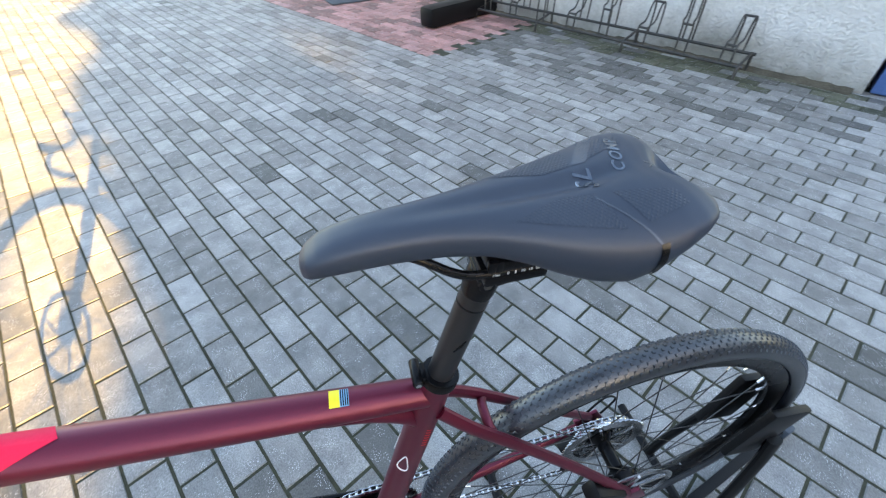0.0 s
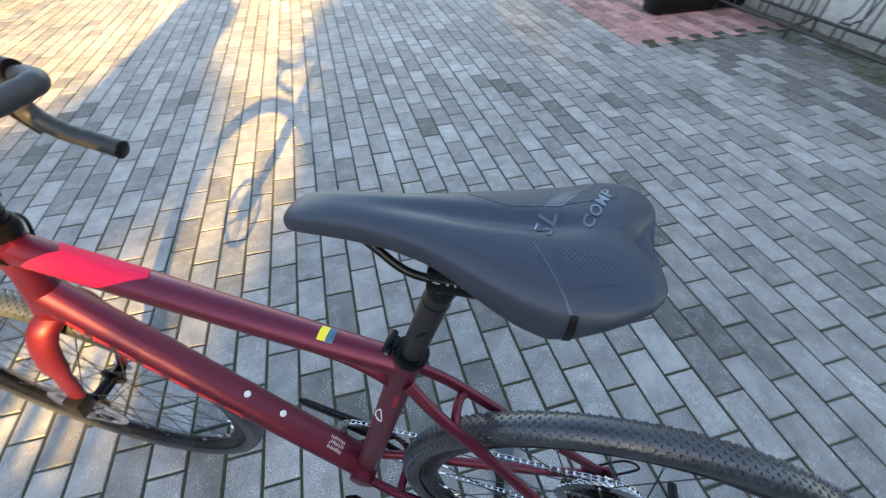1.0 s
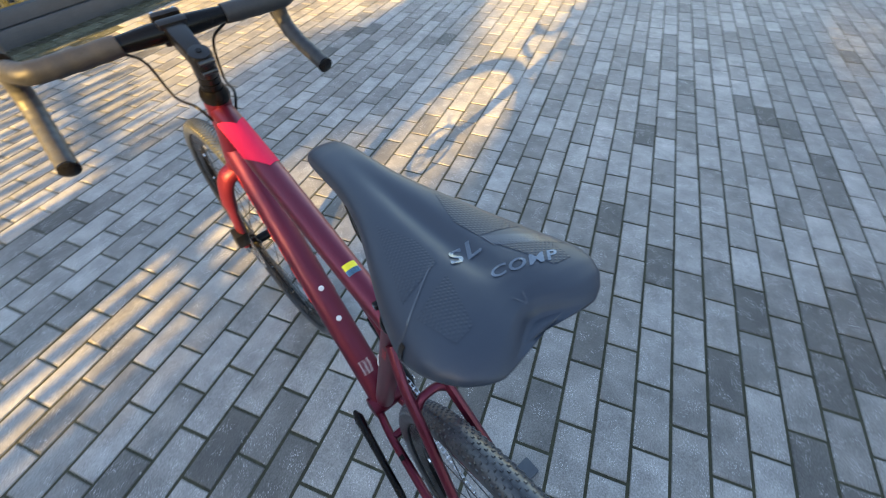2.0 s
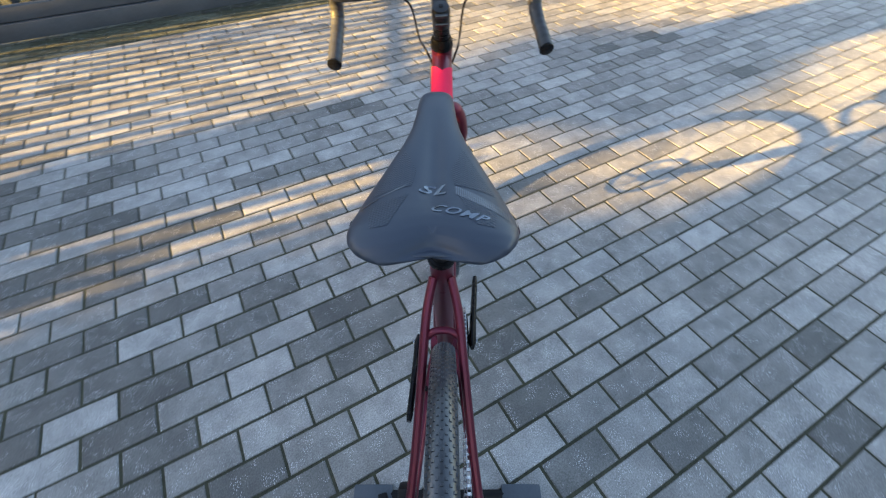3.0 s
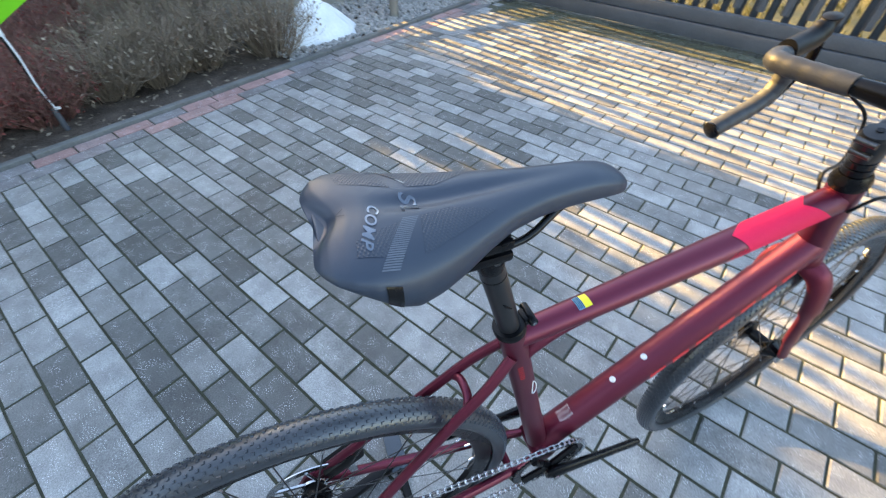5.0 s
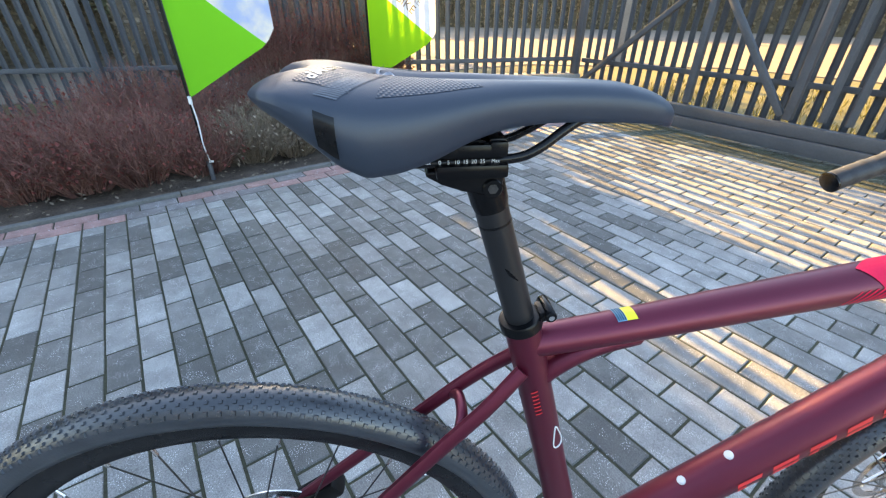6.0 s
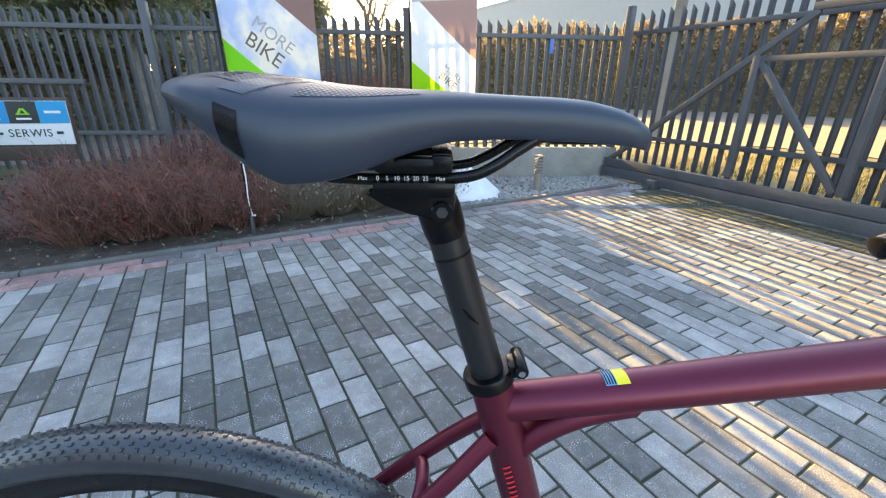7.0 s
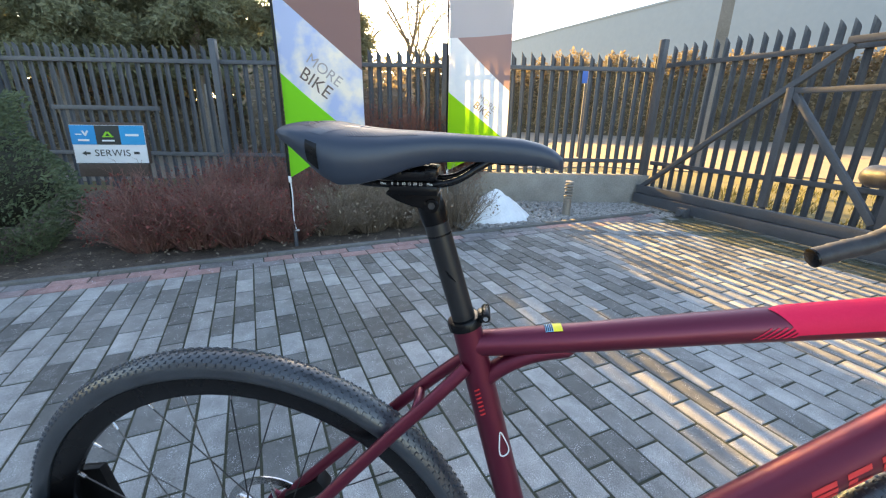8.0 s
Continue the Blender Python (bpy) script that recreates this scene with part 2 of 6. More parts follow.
# land round the yard, to the horizon
bm = bmesh.new()
plate(bm, [(-900, -900), (900, -900), (900, 900), (-900, 900)], -0.6, -0.11)
tagged(new("ground", finish("ground", bm, far_ground, False)), "dry winter grass beyond the yard", "ground", kind="structure")

paving = thing("pavement", "light grey concrete block paving in running bond with dark blocks", "paving", kind="structure")


def block_mesh(name, outline, material, top=0.0, low=-0.05, cham=0.0028):
    """One block: chamfered top edge, sides into the sand."""
    cx = sum(p[0] for p in outline) / len(outline)
    cy = sum(p[1] for p in outline) / len(outline)
    verts, faces = block_rows(outline, cx, cy, top, low, cham)
    me = bpy.data.meshes.new(name)
    me.from_pydata(verts, [], faces)
    me.materials.append(material)
    return me


def block_rows(outline, cx, cy, top, low, cham, base=0, move=(0, 0, 0)):
    k = len(outline)
    v = []
    for z, inset in ((low, 0.0), (top - cham, 0.0), (top, cham)):
        for x, y in outline:
            d = math.hypot(x - cx, y - cy)
            f = 1 - inset * 1.3 / d
            v.append((cx + (x - cx) * f + move[0], cy + (y - cy) * f + move[1], z + move[2]))
    f = []
    for r in (0, k):
        for i in range(k):
            j = (i + 1) % k
            f.append((base + r + i, base + r + j, base + r + k + j, base + r + k + i))
    f.append(tuple(base + 2 * k + i for i in range(k)))
    return v, f


BL, BW, GAP = 0.2, 0.1, 0.0038
RECT = [(-BL / 2 + GAP, -BW / 2 + GAP), (BL / 2 - GAP, -BW / 2 + GAP), (BL / 2 - GAP, BW / 2 - GAP), (-BL / 2 + GAP, BW / 2 - GAP)]
RED_X, RED_Y = 2.16, -1.9
block_rng = random.Random(4)
DARK_BY_BED = {(-13, 9), (-12, 11), (-11, 1), (-11, 5), (-10, 5), (-10, 6), (-10, 7), (-10, 21), (-9, 0), (-9, 1), (-9, 3), (-9, 6), (-9, 8), (-9, 9), (-9, 10), (-9, 12), (-9, 15), (-9, 16), (-8, 0), (-8, 2), (-8, 3), (-8, 10), (-8, 11), (-8, 18), (-7, 1), (-7, 3), (-7, 4), (-7, 5), (-7, 6), (-7, 16)}
DARK_BY_BIKE = {(-6, 2), (-6, 5), (-5, 2), (-5, 4), (-5, 10), (-4, 7), (-4, 8), (-4, 9), (-3, 8), (-2, -8), (-2, -7), (-2, -6), (-2, 1), (-2, 3), (-2, 5), (-1, -6), (-1, 6), (0, -7), (0, -5), (0, -4), (0, 0), (0, 5), (1, -8), (1, -7), (1, -5), (1, 11), (2, -9), (2, -8), (2, -2), (3, 0), (5, -18), (6, -18), (6, -9), (8, -8), (9, -14), (9, -6)}


def block_tone(n, k):
    """0: light, 1: dark, 2: mossy. Dark blocks come singly by the bicycle, oftener by the bed and the house."""
    x, y = (n + 0.5 + 0.5 * (k % 2)) * 0.2, (k + 0.5) * 0.1
    if (n, k) in DARK_BY_BED or (n, k) in DARK_BY_BIKE:
        return 1
    if y > 3.88 + 0.14 * noise.noise(Vector((x * 1.1, 3.0, 0))):
        return 2
    if y < -3.05 + 0.25 * noise.noise(Vector((x * 0.9, 7.0, 0))) and block_rng.random() < 0.6:
        return 2
    p = 0.02
    if x < -0.9:
        p = 0.06 + 0.36 * min(1, (-0.9 - x) / 1.0)
    if y < -2.2:
        p = 0.32 if y > -2.7 else 0.62
    p *= 1.0 + 0.9 * noise.noise(Vector((x * 1.4, y * 1.4, 9)))
    return 1 if block_rng.random() < p else 0

near_block = [block_mesh("brick", [(x * (1 + block_rng.uniform(-0.008, 0.004)), y * (1 + block_rng.uniform(-0.02, 0.005))) for x, y in RECT], (paver_piece, dark_piece)[i // 6]) for i in range(12)]
rests, pieces = ([[], []], [[], []], [[], []]), []
for k in range(-60, 46):
    y = (k + 0.5) * BW
    for n in range(-16, 45):
        x = (n + 0.5 + 0.5 * (k % 2)) * BL
        if x - BL / 2 < -3.01:
            continue
        if x > RED_X - 0.05 and y < RED_Y or y < -3.5 and x > -0.42:
            continue
        tone = block_tone(n, k)
        rest_v, rest_f = rests[tone]
        dz, tx, ty = block_rng.gauss(0, 0.0007), block_rng.gauss(0, 0.30), block_rng.gauss(0, 0.4)
        if -1.4 < x < 1.0 and -0.7 < y < 1.8:
            pieces.append((x, y, dz, tx, ty, block_rng.randrange(6) + 6 * tone, block_rng.gauss(0, 0.25)))
            continue
        v, f = block_rows(RECT, 0, 0, 0.0, -0.05, 0.0028, len(rest_v), (x + block_rng.gauss(0, 0.0008), y + block_rng.gauss(0, 0.0008), dz))
        rest_v += v
        rest_f += f
# half blocks closing the odd courses along the edging
for k in range(-60, 46):
    if k % 2 == 1:
        o = [(px * 0.5, py) for px, py in RECT]
        rest_v, rest_f = rests[0]
        v, f = block_rows(o, 0, 0, 0.0, -0.05, 0.0028, len(rest_v), (-2.95, (k + 0.5) * BW, 0))
        rest_v += v
        rest_f += f
for (rest_v, rest_f), m, lab in zip(rests, (paver_rest, dark_rest, moss_rest), ("light grey concrete blocks", "dark grey concrete blocks", "dark mossy concrete blocks in front of the gate")):
    me = bpy.data.meshes.new("bricks")
    me.from_pydata(rest_v, [], rest_f)
    me.materials.append(m)
    ob = tagged(new("bricks", me), lab, kind="stuff")
    ob.parent = paving

# red interlocking blocks in the corner by the wall
red_field = thing("pavement", "faded red interlocking block paving beside the wall", "paving", kind="structure")
ZL, ZW, ZA = 0.22, 0.11, 0.016


def zigzag(cx, cy):
    xs = [-0.5, -0.25, 0.0, 0.25, 0.5]
    up = [(x * ZL, ZW / 2 + (ZA if i % 2 else -ZA) * 0.6) for i, x in enumerate(xs)]
    lo = [(x * ZL, -ZW / 2 + (ZA if i % 2 else -ZA) * 0.6) for i, x in enumerate(xs)]
    pts = lo + up[::-1]
    return [(x * 0.97, y * 0.955) for x, y in pts]


zv, zf = [], []
for j in range(15):
    for i in range(22):
        x, y = RED_X + 0.1 + (i + 0.5 * (j % 2)) * ZL, RED_Y - 0.06 - j * ZW
        v, f = block_rows(zigzag(0, 0), 0, 0, 0.0, -0.05, 0.003, len(zv), (x, y, block_rng.gauss(0, 0.001)))
        zv += v
        zf += f
me = bpy.data.meshes.new("bricks")
me.from_pydata(zv, [], zf)
me.materials.append(red_rest)
ob = tagged(new("bricks", me), "faded red zigzag blocks", kind="stuff")
ob.parent = red_field

# edging along the flower bed: a course of mixed red, a grey course, a kerb
band = thing("pavement", "edging course of faded red and grey blocks along the flower bed", "paving", kind="structure")
bv, bf = [], []
for row, x in enumerate((-3.05, -3.15)):
    for i in range(-24, 21):
        o = [(py, px) for px, py in RECT][::-1]
        v, f = block_rows(o, 0, 0, 0.002, -0.05, 0.004, len(bv), (x, i * 0.2 + 0.07 * row, block_rng.gauss(0, 0.001)))
        bv += v
        bf += f
me = bpy.data.meshes.new("bricks")
me.from_pydata(bv, [], bf)
me.materials.append(band_rest)
ob = tagged(new("bricks", me), "mixed red and grey blocks", kind="stuff")
ob.parent = band
kerb = thing("kerb", "thin dark concrete kerb of the flower bed", "kerb", kind="structure")
for i in range(9):
    bm = bmesh.new()
    box(bm, (-3.232, -4.3 + i * 1.0, -0.03), (0.055, 0.994, 0.10), bevel=0.006)
    part("kerb_stone", bm, kerb_m, kerb)

# flower bed soil, uneven
bm = bmesh.new()
bmesh.ops.create_grid(bm, x_segments=60, y_segments=120, size=0.5)
for v in bm.verts:
    x, y = -5.1 + v.co.x * 3.7, 0.0 + v.co.y * 10.0
    v.co = Vector((x, y, -0.035 + 0.05 * noise.noise(Vector((x * 2.2, y * 2.2, 0))) * min(1, (-3.25 - x) * 2) + 0.015 * noise.noise(Vector((x * 14, y * 14, 3)))))
tagged(new("flower_bed", finish("flower_bed", bm, soil)), "bare dark soil of a flower bed in winter", "flower bed", kind="structure")

# house wall on the far side of the bike racks
bm = bmesh.new()
box(bm, (4.25, -3.67, 1.6), (9.6, 0.5, 3.4))
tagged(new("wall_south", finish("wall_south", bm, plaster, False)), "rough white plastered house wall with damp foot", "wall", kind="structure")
bm = bmesh.new()
box(bm, (-0.42, -5.97, 1.6), (0.26, 4.1, 3.4))
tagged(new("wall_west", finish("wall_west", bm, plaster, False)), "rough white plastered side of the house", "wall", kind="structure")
# moss and dirt gathered along the wall's foot
bm = bmesh.new()
grid = []
for i in range(181):
    x = -0.5 + i * 0.05
    wide = 0.05 + 0.08 * max(0.0, 0.4 + noise.noise(Vector((x * 1.7, 2.0, 0)))) + 0.02 * noise.noise(Vector((x * 9, 5.0, 0)))
    row = []
    for j in range(6):
        y = -3.425 + wide * j / 5
        z = 0.034 * (1 - j / 5) * (0.6 + 0.8 * abs(noise.noise(Vector((x * 11, y * 11, 3))))) - 0.006 * (j == 5)
        row.append(bm.verts.new((x, y, z)))
    grid.append(row)
for A, B in zip(grid, grid[1:]):
    for j in range(5):
        bm.faces.new((A[j], B[j], B[j + 1], A[j + 1]))
tagged(new("moss", finish("moss", bm, moss_m)), "brown-green moss and dirt along the wall's foot", "moss", kind="stuff")


# ---- fence and gate ----
FX, FS = -5.81, 0.444                             # the long fence: x = FX + FS * y
RAIL_T, RAIL_B, TIP = 1.53, 0.50, 1.70


def slat_mesh(low, high, w=0.056, fold=0.020):
    """An angle-section pale with a slanted point."""
    bm = bmesh.new()
    t = 0.004
    prof = [(-w / 2, fold), (-w / 2 + 0.014, 0), (w / 2 - 0.014, 0), (w / 2, fold), (w / 2, fold + t), (w / 2 - 0.014, t), (-w / 2 + 0.014, t), (-w / 2, fold + t)]
    lo = [bm.verts.new((x, y, low)) for x, y in prof]
    hi = [bm.verts.new((x, y, high - 0.075 * (0.5 - x / w))) for x, y in prof]
    k = len(prof)
    for i in range(k):
        bm.faces.new((lo[i], lo[(i + 1) % k], hi[(i + 1) % k], hi[i]))
    bm.faces.new(hi)
    bm.faces.new(lo[::-1])
    return finish("slat", bm, steel_grey, False)


def fence_run(a, b, low, rail_b, rail_t, tip, step, posts, label):
    """Palisade between two points on plan."""
    a, b = Vector((*a, 0)), Vector((*b, 0))
    d = (b - a).normalized()
    ang = math.degrees(math.atan2(d.y, d.x))
    L = (b - a).length
    f = thing("fence", label, "fence", kind="structure", m=pose(a.x, a.y, 0, 0, 0, ang))
    for z in (rail_b, rail_t):
        bm = bmesh.new()
        box(bm, (L / 2, 0.03, z), (L, 0.03, 0.045), bevel=0.003)
        part("rail", bm, steel_grey, f)
    me = slat_mesh(low, tip)
    n = int(L / step)
    for i in range(n):
        o = new("slat", me)
        o.parent = f
        o.matrix_local = pose((i + 0.5) * step, 0, block_rng.gauss(0, 0.003), 0, block_rng.gauss(0, 0.25), 0)
    for s in posts:
        bm = bmesh.new()
        box(bm, (s, 0.07, (tip + 0.06) / 2 - 0.1), (0.07, 0.07, tip + 0.26), bevel=0.004)
        part("post", bm, steel_grey, f)
    return f


CORNER = (FX + FS * 4.6, 4.6)
FA = (FX + FS * -6.0, -6.0)
long_fence = fence_run(CORNER, FA, 0.10, RAIL_B, RAIL_T, TIP, 0.110, [2.5, 5.09, 7.6, 10.1], "grey steel palisade fence on a concrete plinth")
fence_run((9.0, 4.6), (CORNER[0] + 0.1, 4.6), 0.16, 0.49, 1.57, 1.78, 0.113, [1.0, 3.5, 6.0, 8.5, 12.72], "grey steel palisade fence behind the sliding gate")
# a short low rail in front of the pales beside the sign
bm = bmesh.new()
mid = (Vector((-6.62, -1.89, 1.015)) + Vector((-6.11, -0.75, 1.015))) / 2
box(bm, mid, (1.25, 0.03, 0.05), Matrix.Rotation(math.atan2(1.14, 0.51), 3, "Z"), 0.003)
bm.transform(long_fence.matrix_world.inverted())
part("rail", bm, steel_grey, long_fence)
# plinth
ang = math.degrees(math.atan2(4.6 + 6.0, FS * (4.6 + 6.0)))
bm = bmesh.new()
PE = 0.9                                           # the plinth sinks into the bank past this point
box(bm, ((CORNER[0] + FX + FS * PE) / 2 + 0.02, (CORNER[1] + PE) / 2, 0.09), (math.hypot(4.6 - PE, (4.6 - PE) * FS), 0.22, 0.5), Matrix.Rotation(radians(ang), 3, "Z"), 0.01)
tagged(new("plinth", finish("plinth", bm, concrete)), "low weathered concrete plinth under the fence", "plinth", kind="structure")


def gate():
    g = thing("sliding_gate", "grey steel sliding gate with diagonal bracing", "gate", m=pose(-3.67, 4.43, 0, 0, 0, -2.9))

    def bar(name, a, b, w=0.05, h=0.05):
        bm = bmesh.new()
        a, b = Vector(a), Vector(b)
        d = b - a
        m = Matrix.Rotation(-math.atan2(d.z, d.x), 3, "Y")
        box(bm, (a + b) / 2, (d.length, w, h), m, 0.005)
        return part(name, bm, steel_grey, g)

    bar("bottom_beam", (0, 0, 0.19), (9.0, 0, 0.19), 0.07, 0.09)
    bar("bottom_beam", (0.0, -0.015, 0.085), (9.0, -0.015, 0.085), 0.09, 0.11)
    bar("brace", (0.05, 0, 0.22), (1.76, 0, 1.56), 0.045, 0.05)
    bar("post", (1.42, 0, 0.26), (1.42, 0, 1.27), 0.06, 0.06)
    bar("brace", (1.45, 0, 1.22), (2.2, 0, 0.28), 0.045, 0.05)
    bar("top_rail", (1.72, 0, 1.585), (9.0, 0, 1.585), 0.05, 0.05)
    bar("middle_rail", (1.45, 0, 1.245), (9.0, 0, 1.245), 0.045, 0.045)
    bar("post", (2.25, 0.0, 0.26), (2.25, 0, 1.56), 0.06, 0.06)
    for i in range(3):
        bar("post", (4.2 + i * 2.0, 0, 0.26), (4.2 + i * 2.0, 0, 1.56), 0.06, 0.06)
    me = slat_mesh(0.27, 1.66)
    for i in range(38):
        o = new("slat", me)
        o.parent = g
        o.matrix_local = pose(2.45 + i * 0.165, 0.05, 0)
    bm = bmesh.new()
    box(bm, (0.72, -0.05, 0.05), (0.12, 0.14, 0.10), bevel=0.01)
    turned(bm, [(0.035, -0.02), (0.04, 0.0), (0.035, 0.02)], (0.72, -0.13, 0.05), "y", 16)
    part("roller_carriage", bm, steel_grey, g, "grey steel roller carriage")
    return g


gate()


# ---- the bicycle ----
frame_red = mat("satin_wine_red_paint", (0.120, 0.0070, 0.027), (0.150, 0.0088, 0.034), 0.48, metal=0.72, coat=0.5, coat_rough=0.34, spec=0.5, scale=4, fine=900, bump=0.02, depth=0.0003, rough_var=0.03)
fork_red = mat("satin_red_paint", (0.125, 0.008, 0.024), (0.15, 0.010, 0.030), 0.48, metal=0.72, coat=0.25, coat_rough=0.45, scale=4, fine=900, bump=0.02, depth=0.0003, rough_var=0.03)
pink_red = mat("bright_red_decal", (0.78, 0.020, 0.075), (0.83, 0.028, 0.09), 0.6, spec=0.12, scale=8, fine=400, bump=0.0)
red_letter = mat("red_decal", (0.72, 0.03, 0.035), (0.78, 0.04, 0.045), 0.4, scale=8, fine=400, bump=0.0)
white_print = mat("white_print", (0.72, 0.72, 0.72), (0.82, 0.82, 0.82), 0.5, scale=9, fine=300, bump=0.0)
grey_print = mat("light_grey_print", (0.10, 0.115, 0.14), (0.13, 0.147, 0.175), 0.22, scale=9, fine=300, bump=0.0)
yellow_print = mat("yellow_print", (0.85, 0.72, 0.02), (0.9, 0.78, 0.03), 0.45, scale=9, fine=300, bump=0.0)
blue_print = mat("pale_blue_print", (0.12, 0.33, 0.52), (0.16, 0.38, 0.58), 0.45, scale=9, fine=300, bump=0.0)
alu_black = mat("black_anodised_aluminium", (0.003, 0.003, 0.0035), (0.006, 0.006, 0.007), 0.26, spec=0.2, scale=15, fine=500, bump=0.03, depth=0.0003)
post_black = mat("satin_black_seatpost", (0.010, 0.010, 0.011), (0.016, 0.016, 0.018), 0.36, spec=0.45, scale=10, fine=700, bump=0.03, depth=0.0002)
stem_black = mat("satin_black_stem", (0.008, 0.008, 0.009), (0.014, 0.014, 0.015), 0.30, spec=0.5, scale=10, fine=500, bump=0.02, depth=0.0002)
gloss_black = mat("gloss_black", (0.005, 0.005, 0.0055), (0.009, 0.009, 0.010), 0.2, spec=0.25, scale=10, fine=300, bump=0.0)
rubber = mat("tyre_rubber", (0.015, 0.018, 0.023), (0.036, 0.043, 0.053), 0.32, spec=0.9, scale=30, fine=400, bump=0.2, depth=0.0008)
tape = mat("bar_tape", (0.026, 0.027, 0.030), (0.046, 0.048, 0.052), 0.5, spec=0.45, scale=30, fine=300, bump=0.3, depth=0.001)
steel_bright = mat("bright_steel", (0.5, 0.5, 0.5), (0.72, 0.72, 0.72), 0.2, metal=1.0, scale=40, fine=300, bump=0.02, depth=0.0003)
steel_dark = mat("dark_steel", (0.06, 0.06, 0.06), (0.12, 0.12, 0.12), 0.35, metal=0.9, scale=40, fine=300, bump=0.02, depth=0.0003)
plastic_black = mat("black_plastic", (0.004, 0.004, 0.0045), (0.009, 0.009, 0.010), 0.42, spec=0.2, scale=12, fine=250, bump=0.1, depth=0.0008)
saddle_skin = mat("black_saddle_cover", (0.021, 0.031, 0.050), (0.027, 0.039, 0.062), 0.45, spec=0.55, scale=10, fine=1400, bump=0.12, depth=0.0004, rough_var=0.05)

seam_gloss = mat("gloss_dark_line", (0.050, 0.060, 0.078), (0.062, 0.073, 0.092), 0.16, scale=9, fine=300, bump=0.0, rough_var=0.02, spec=0.9)
print_gloss = mat("silver_print", (0.13, 0.15, 0.18), (0.16, 0.185, 0.22), 0.22, metal=0.8, scale=9, fine=300, bump=0.0, rough_var=0.02, spec=0.9)


def grip_mat():
    """Saddle cover with a fine pressed diamond relief."""
    m = mat("textured_saddle_cover", (0.018, 0.027, 0.044), (0.026, 0.038, 0.060), 0.45, spec=0.55, scale=10, fine=1100, bump=0.0, rough_var=0.05)
    n, l = m.node_tree.nodes, m.node_tree.links
    src = n.new("ShaderNodeTexCoord").outputs["Object"]
    waves = []
    for turn in (35, -35):
        mp = n.new("ShaderNodeMapping")
        mp.inputs["Rotation"].default_value = (0, 0, radians(turn))
        l.new(src, mp.inputs["Vector"])
        w = n.new("ShaderNodeTexWave")
        w.inputs["Scale"].default_value = 125.0
        l.new(mp.outputs[0], w.inputs["Vector"])
        waves.append(w.outputs["Fac"])
    mx = n.new("ShaderNodeMath")
    mx.operation = "MULTIPLY"
    l.new(waves[0], mx.inputs[0])
    l.new(waves[1], mx.inputs[1])
    bp = n.new("ShaderNodeBump")
    bp.inputs["Strength"].default_value, bp.inputs["Distance"].default_value = 0.35, 0.001
    l.new(mx.outputs[0], bp.inputs["Height"])
    l.new(bp.outputs["Normal"], n["Principled BSDF"].inputs["Normal"])
    return m


grip_skin = grip_mat()


BIKE = pose(-0.4730, 0.4027, -0.010, 0, 0, 60.8)
bike = thing("bicycle", "wine red gravel bicycle with drop handlebar in a floor stand", "bicycle", m=BIKE)
BB, RA, FAX = Vector((0.109, 0, 0.32)), Vector((-0.325, 0, 0.385)), Vector((0.716, 0, 0.355))
HT, HB = Vector((0.503, 0, 0.868)), Vector((0.556, 0, 0.712))
STEER_AXIS = (HT - HB).normalized()
STEER = Matrix.Translation(HB) @ Matrix.Rotation(radians(4.4), 4, STEER_AXIS) @ Matrix.Translation(-HB)     # the bar is turned a little to the left


class Tube:
    """A tube with changing oval section; decals lie on its surface."""

    def __init__(self, pts, rad):
        self.pts, self.rad = smooth_path(pts, 8), None
        n = len(self.pts)
        self.rad = [tuple(a + (b - a) * (i / (n - 1) * (len(rad) - 1) - j) for a, b in zip(rad[j], rad[min(j + 1, len(rad) - 1)])) for i in range(n) for j in [min(int(i / (n - 1) * (len(rad) - 1)), len(rad) - 2)]]
        _, self.fr = frames_along(self.pts)

    def build(self, bm, seg=20):
        sweep(bm, self.pts, self.rad, seg)

    def at(self, t, ang, lift=0.0):
        """A point on the surface: t along the tube (0 to 1), ang degrees round it (0: left, 90: up or back)."""
        f = t * (len(self.pts) - 1)
        i = min(int(f), len(self.pts) - 2)
        w = f - i
        p = self.pts[i].lerp(self.pts[i + 1], w)
        s, u = self.fr[i]
        a, b = (x + (y - x) * w for x, y in zip(self.rad[i], self.rad[i + 1]))
        c, d = math.cos(radians(ang)), math.sin(radians(ang))
        return p + s * ((a + lift) * c) + u * ((b + lift) * d)

    def patch(self, bm, corners, lift=0.0006, n=8, m=10):
        """A decal with corners (t, angle) in order round it."""
        (t0, a0), (t1, a1), (t2, a2), (t3, a3) = corners
        grid = []
        for i in range(n + 1):
            u = i / n
            row = []
            for j in range(m + 1):
                v = j / m
                t = (t0 * (1 - v) + t3 * v) * (1 - u) + (t1 * (1 - v) + t2 * v) * u
                a = (a0 * (1 - v) + a3 * v) * (1 - u) + (a1 * (1 - v) + a2 * v) * u
                row.append(bm.verts.new(self.at(t, a, lift)))
            grid.append(row)
        for i in range(n):
            for j in range(m):
                bm.faces.new((grid[i][j], grid[i + 1][j], grid[i + 1][j + 1], grid[i][j + 1]))


